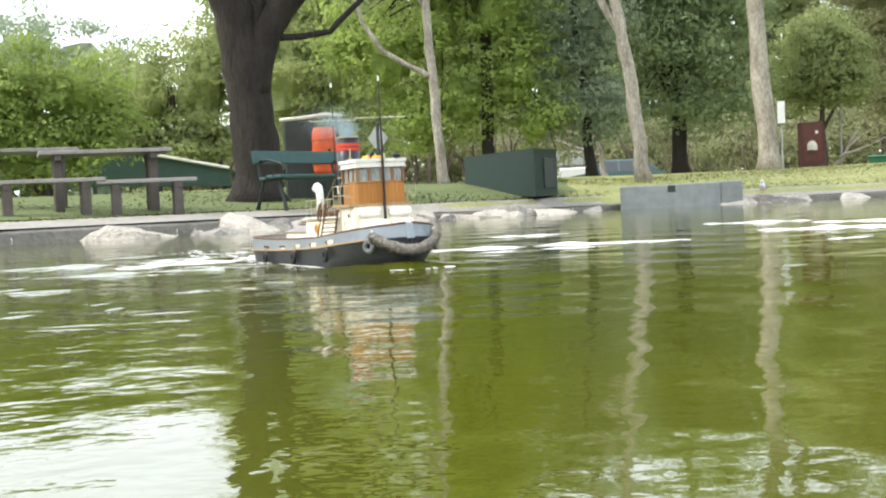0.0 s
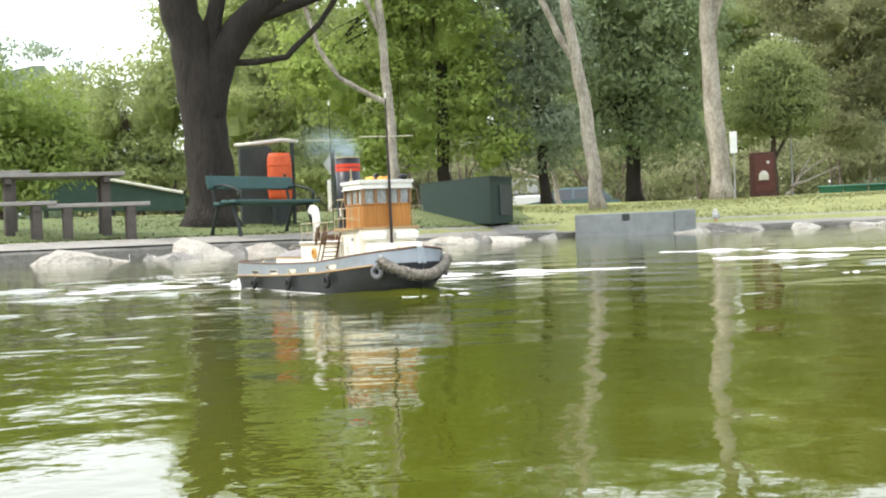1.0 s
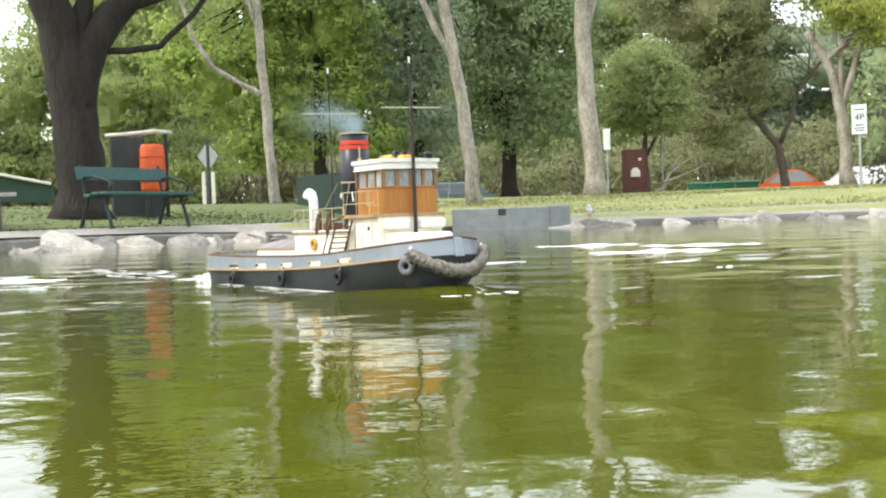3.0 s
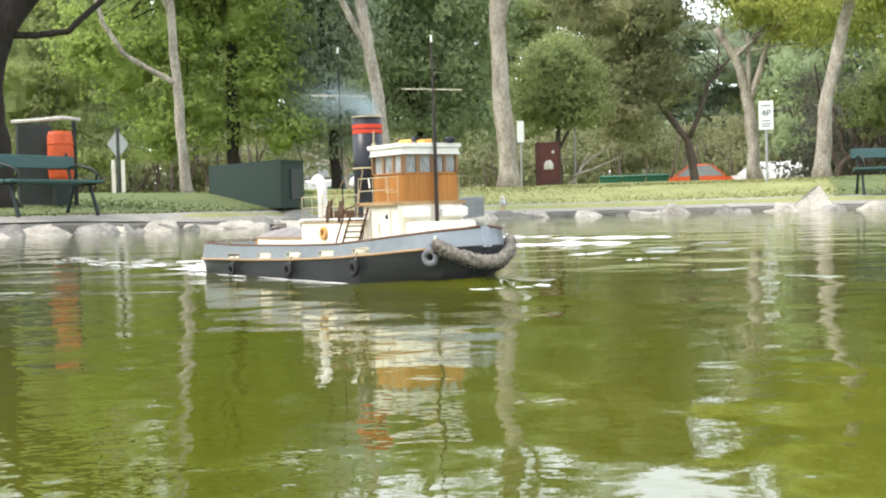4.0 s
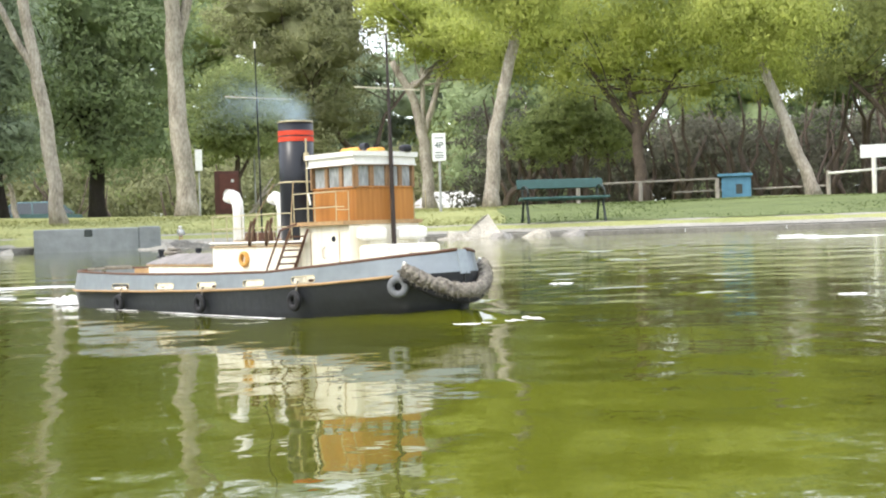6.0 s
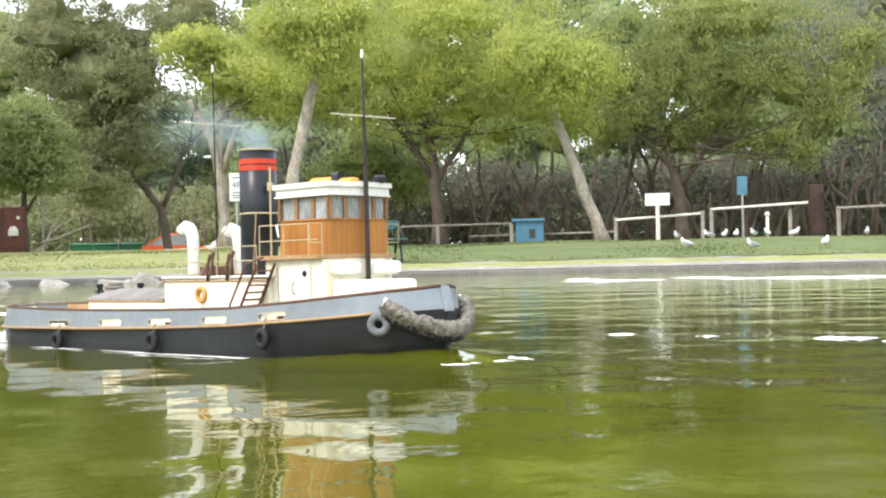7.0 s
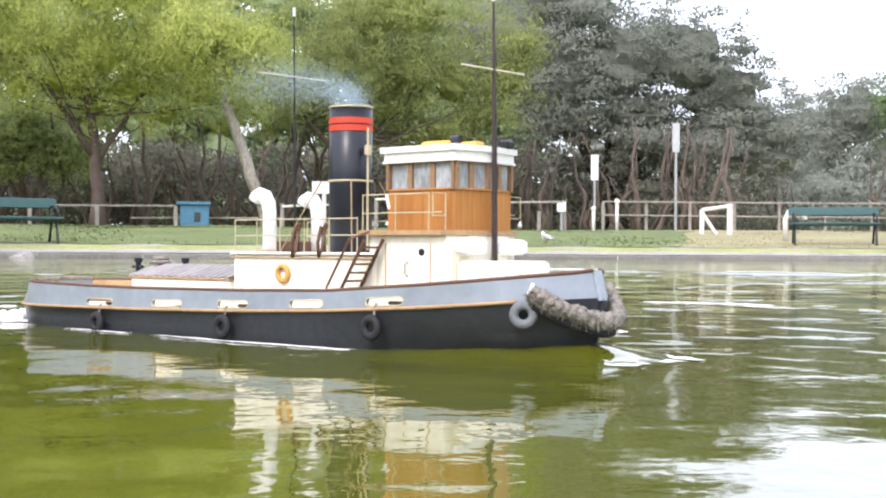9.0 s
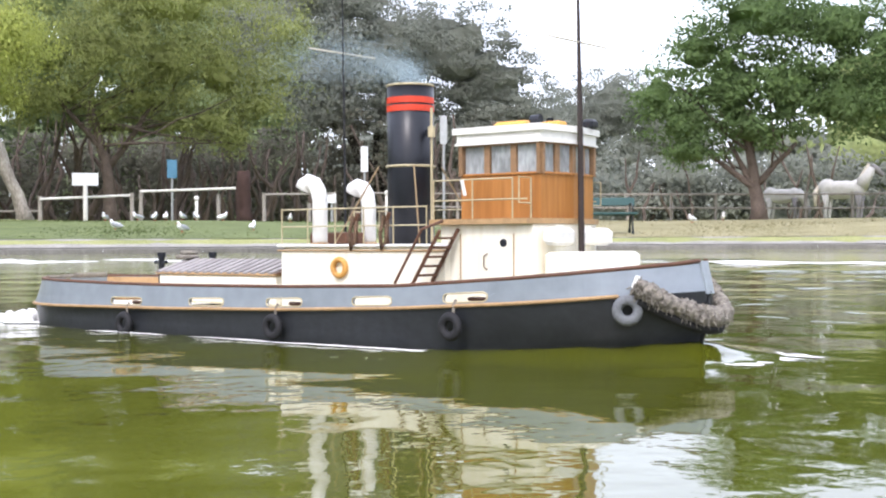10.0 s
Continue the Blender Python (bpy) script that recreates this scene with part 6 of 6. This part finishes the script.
part("post", Shape().tube([(o1[0], o1[1], o1[2] - .1), (o1[0], o1[1], elev(38, 29))], .07, 8), POSTWHITE, gate)
part("rail", Shape().tube([(o0[0], o0[1], elev(33, 29)), (o1[0], o1[1], elev(36, 29))], .045, 8), POSTWHITE, gate)
part("brace", Shape().tube([(o0[0], o0[1], elev(31, 29)), (*polar(65.2, 29), o0[2])], .045, 8), POSTWHITE, gate)
lp = part("life_loop", Shape().tube([(-.12, 0, 0), (-.13, 0, .45), (-.06, 0, .62), (.12, 0, .66), (.25, 0, .58), (.27, 0, .45)], .055, 8), POSTWHITE, smooth=True)
x, y, z = spot(68.55, 26.6)
lp.matrix_basis = pose(x, y, z, 0, 0, -68)
tagged(lp, "bent pale concrete pipe end behind the bench", "pipe")

f2 = thing("paddock_fence", "grey post and wire paddock fence", "fence")
for e in (37, 26):
    rail(60.0, e + 3, 71.2, e + .6, 36, 36, .025, PADDOCK, f2)
    rail(71.2, e + .6, 81, e - 1.5, 36, 36, .03, PADDOCK, f2)
    rail(81, e - 1.5, 90, e - 2, 36, 36, .03, PADDOCK, f2)
for i in range(16):
    post(60 + i * 2, 36, 39.5 - .2 * i, .05, PADDOCK, f2)


def gull(az, d, turn, grey, k):
    x, y, z = spot(az, d)
    ob = thing("gull", "white gull with pale grey wings standing on the grass", "gull", "gulls on the bank", at=(x, y, z), rz=turn)
    ob.scale = (.8, .8, .8)
    lift = pose(0, 0, 0, 0, -18, 0)
    part("body", Shape().ball((0, 0, .15), (.15, .065, .07), 12, 8, .06, k, lift.to_3x3()), FEATHER, ob, smooth=True)
    part("head", Shape().ball((.115, 0, .255), (.042, .036, .038), 10, 8).tube([(.075, 0, .185), (.11, 0, .25)], [.045, .034], 8), FEATHER, ob, smooth=True)
    part("beak", Shape().tube([(.15, 0, .252), (.192, 0, .243)], [.010, .004], 6), BEAK, ob)
    for s in (-1, 1):
        part("wing", Shape().ball((-.045, s * .055, .155), (.15, .018, .05), 10, 6, .05, k, lift.to_3x3()), FEATHER_GREY if grey else FEATHER, ob, smooth=True)
        part("leg", Shape().tube([(.0, s * .022, -.01), (.005, s * .022, .09)], .006, 6), BEAK, ob)
    part("tail", Shape().box((-.17, 0, .115), (.09, .06, .012), ry=14, bevel=.004), FEATHER, ob)


for k, (a, d, turn) in enumerate(((47.7, 29.5, 200), (49.14, 30, 150), (50.4, 30, 30), (51.16, 30, 190), (51.77, 29.5, 60), (53.0, 29.2, 340), (48.15, 24.5, 100), (51.12, 23.4, 170), (54.36, 24.3, 20), (57.36, 23.6, 80),
                                   (56.1, 29.6, 220), (74.92, 29.8, 160), (76.33, 31.0, 200), (49.9, 29.0, 20))):
    gull(a, d, turn, k % 3 != 2, k)
g = gull(14.92, 20.15, 250, True, 40)


def horse(az, d, turn, scale, grazing, label):
    x, y, z = spot(az, d)
    ob = thing("horse", label, "horse", at=(x, y, z), rz=-az + turn)
    s = scale
    part("body", Shape().ball((0, 0, 1.1 * s), (.78 * s, .28 * s, .33 * s), 18, 12, .12, 2).ball((-.52 * s, 0, 1.16 * s), (.33 * s, .27 * s, .33 * s), 14, 10).ball((.5 * s, 0, 1.12 * s), (.30 * s, .25 * s, .34 * s), 14, 10), HORSE, ob, smooth=True)
    if grazing:
        nk = [(.6 * s, 0, 1.2 * s), (.9 * s, 0, 1.0 * s), (1.05 * s, 0, .6 * s)]
        hd = [(1.05 * s, 0, .62 * s), (1.12 * s, 0, .4 * s), (1.1 * s, 0, .12 * s)]
    else:
        nk = [(.58 * s, 0, 1.2 * s), (.82 * s, 0, 1.55 * s), (1.0 * s, 0, 1.86 * s)]
        hd = [(.95 * s, 0, 1.92 * s), (1.15 * s, 0, 1.78 * s), (1.36 * s, 0, 1.55 * s)]
    part("neck", Shape().tube(nk, [.27 * s, .19 * s, .14 * s], 12), HORSE, ob, smooth=True)
    part("head", Shape().tube(hd, [.13 * s, .12 * s, .075 * s], 12), HORSE_DARK, ob, smooth=True)
    part("mane", Shape().tube([(p[0] - .12 * s, 0, p[2] + .14 * s) for p in nk], .06 * s, 8, wob=.5), MANE, ob, smooth=True)
    for lx, m in ((-.6, HORSE), (-.45, HORSE), (.5, HORSE_DARK), (.62, HORSE_DARK)):
        yy = .13 * s * (1 if lx in (-.45, .62) else -1)
        part("leg", Shape().tube([(lx * s, yy, 1.0 * s), (lx * s + .02, yy, .55 * s), (lx * s - .01, yy, .1 * s), (lx * s + .02, yy, -.02)], [.15 * s, .075 * s, .05 * s, .07 * s], 8), m, ob, smooth=True)
    part("tail", Shape().tube([(-.82 * s, 0, 1.25 * s), (-.95 * s, 0, .95 * s), (-.93 * s, 0, .4 * s)], [.05 * s, .09 * s, .04 * s], 8, wob=.4), MANE, ob, smooth=True)


horse(81.6, 39, 2, .86, False, "white horse with a grey face standing in the paddock")
horse(79.0, 38.5, -4, .68, True, "small white pony grazing beside the fence")

# dead pale branches by the kiosk and the car park
db = part("dead_branch", Shape().tube(bendy((0, 0, 0), (.9, .2, 1.25), 6, .15, 4), [.06, .055, .05, .04, .035, .03, .015], 7).tube(bendy((.25, 0, .35), (1.75, 0, .95), 6, .12, 9), [.05, .045, .04, .035, .03, .02, .01], 7).tube(bendy((.5, .1, .6), (1.5, .2, 1.35), 5, .12, 2), [.04, .035, .03, .025, .02, .01], 6), BARK_GUM, smooth=True)
db.matrix_basis = pose(*spot(17.9, 38), 0, 0, -18)
tagged(db, "bleached fallen branches leaning by the kiosk", "branch")
db2 = part("dead_branch", Shape().tube(bendy((0, 0, 0), (-.9, .2, 2.9), 8, .14, 14), [.12, .11, .1, .09, .08, .07, .06, .05, .03], 8).tube(bendy((-.35, .1, 1.2), (-2.2, 0, 2.0), 6, .1, 5), [.07, .06, .055, .05, .04, .03, .015], 7), BARK_GUM, smooth=True)
db2.matrix_basis = pose(*spot(8.0, 44), 0, 0, -8)
tagged(db2, "bare white dead tree limb near the cars", "branch")

# pale strip of worn path behind the kerb, and grass blades along its edge; over the kerb's top it paints the sunlight
vs, fs = [], []
azs = [-40 + i for i in range(151)]
for a in azs:
    for s, top_z in ((.035, .156), (.44, .178), (.95 + .12 * noise.noise((a * .4, 0, 0)), 0)):
        xx, yy = polar(a, bank_at(a) + s)
        vs.append((xx, yy, top_z * lerp_table(LOW, a) + .004 if top_z else ground_z(xx, yy) + .012))
for i in range(len(azs) - 1):
    for j in range(2):
        fs.append((i * 3 + j, i * 3 + 3 + j, i * 3 + 4 + j, i * 3 + 1 + j))
tagged(part("path_edge", Shape().add(vs, fs), CONCRETE, smooth=True), "pale worn concrete strip from kerb to lawn, paling the sunlit kerb top", "path", kind="structure")


def grass_tufts():
    rng = np.random.default_rng(77)
    n = 45000
    az = rng.uniform(-24, 88, n)
    s = .95 + 9.5 * rng.random(n) ** 1.3
    b = np.interp(az, [q[0] for q in BANK], [q[1] for q in BANK])
    x, y = (b + s) * np.sin(np.radians(az)), (b + s) * np.cos(np.radians(az))
    z = np.interp(s, [q[0] for q in RISE], [q[1] for q in RISE]) - .01
    hgt = rng.uniform(.016, .034, n) * (1 + .8 * (rng.random(n) < .04))
    lean = rng.normal(size=(n, 2)) * .03
    w = rng.normal(size=(n, 2))
    w = w / np.linalg.norm(w, axis=1)[:, None] * .02
    base = np.stack([x, y, z], 1)
    off = np.concatenate([w, np.zeros((n, 1))], 1)
    top = base + np.concatenate([lean, hgt[:, None]], 1)
    quad = np.stack([base - off, base + off, top + off * .3, top - off * .3], 1).reshape(-1, 3)
    # blades from 30 to 64 degrees hold the willows' shade in their colour
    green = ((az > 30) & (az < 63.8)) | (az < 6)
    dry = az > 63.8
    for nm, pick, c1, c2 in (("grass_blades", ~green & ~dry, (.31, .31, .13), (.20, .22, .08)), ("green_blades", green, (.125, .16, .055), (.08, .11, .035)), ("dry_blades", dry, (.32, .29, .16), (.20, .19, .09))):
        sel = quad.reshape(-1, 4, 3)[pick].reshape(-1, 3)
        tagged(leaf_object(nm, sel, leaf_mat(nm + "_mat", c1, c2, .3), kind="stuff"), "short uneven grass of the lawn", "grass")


grass_tufts()


def lawn_patch(name, label, a0, a1, s0, s1, m):
    """Turf of another colour, laid just over the lawn."""
    rows_, cols_ = 9, int((a1 - a0) * 1.2)
    vs = []
    for i in range(cols_ + 1):
        a = a0 + (a1 - a0) * i / cols_
        for j in range(rows_ + 1):
            s = s0 + (s1 - s0) * (j / rows_) ** 1.5
            edge_ = 1.2 * noise.noise((j * .9, a0, 3)) if i in (0, cols_) else 0
            x, y = polar(a + edge_, bank_at(a) + s)
            vs.append((x, y, ground_z(x, y) + .012))
    k = rows_ + 1
    tagged(part(name, Shape().add(vs, [(i * k + j, i * k + k + j, i * k + k + j + 1, i * k + j + 1) for i in range(cols_) for j in range(rows_)]), m, smooth=True), label, "lawn", kind="structure")


# the shade under the willows is painted here as darker turf
lawn_patch("lawn_shaded", "turf beneath the willows, their shade put into its darker green", 30, 64, .9, 14, GRASS_GREEN)
lawn_patch("lawn_dry", "dry straw-coloured turf by the paddock", 63.5, 92, .9, 14, GRASS_DRY)
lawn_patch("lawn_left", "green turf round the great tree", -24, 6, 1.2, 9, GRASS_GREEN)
# ---------------------------------------------------------------- what moves


def motions():
    rows = [(t, pose(x, y, 0, 0, 0, h)) for t, x, y, h in COURSE]
    walk(tug, rows)
    walk(wake, rows)
    walk(smoke, rows)


motions()
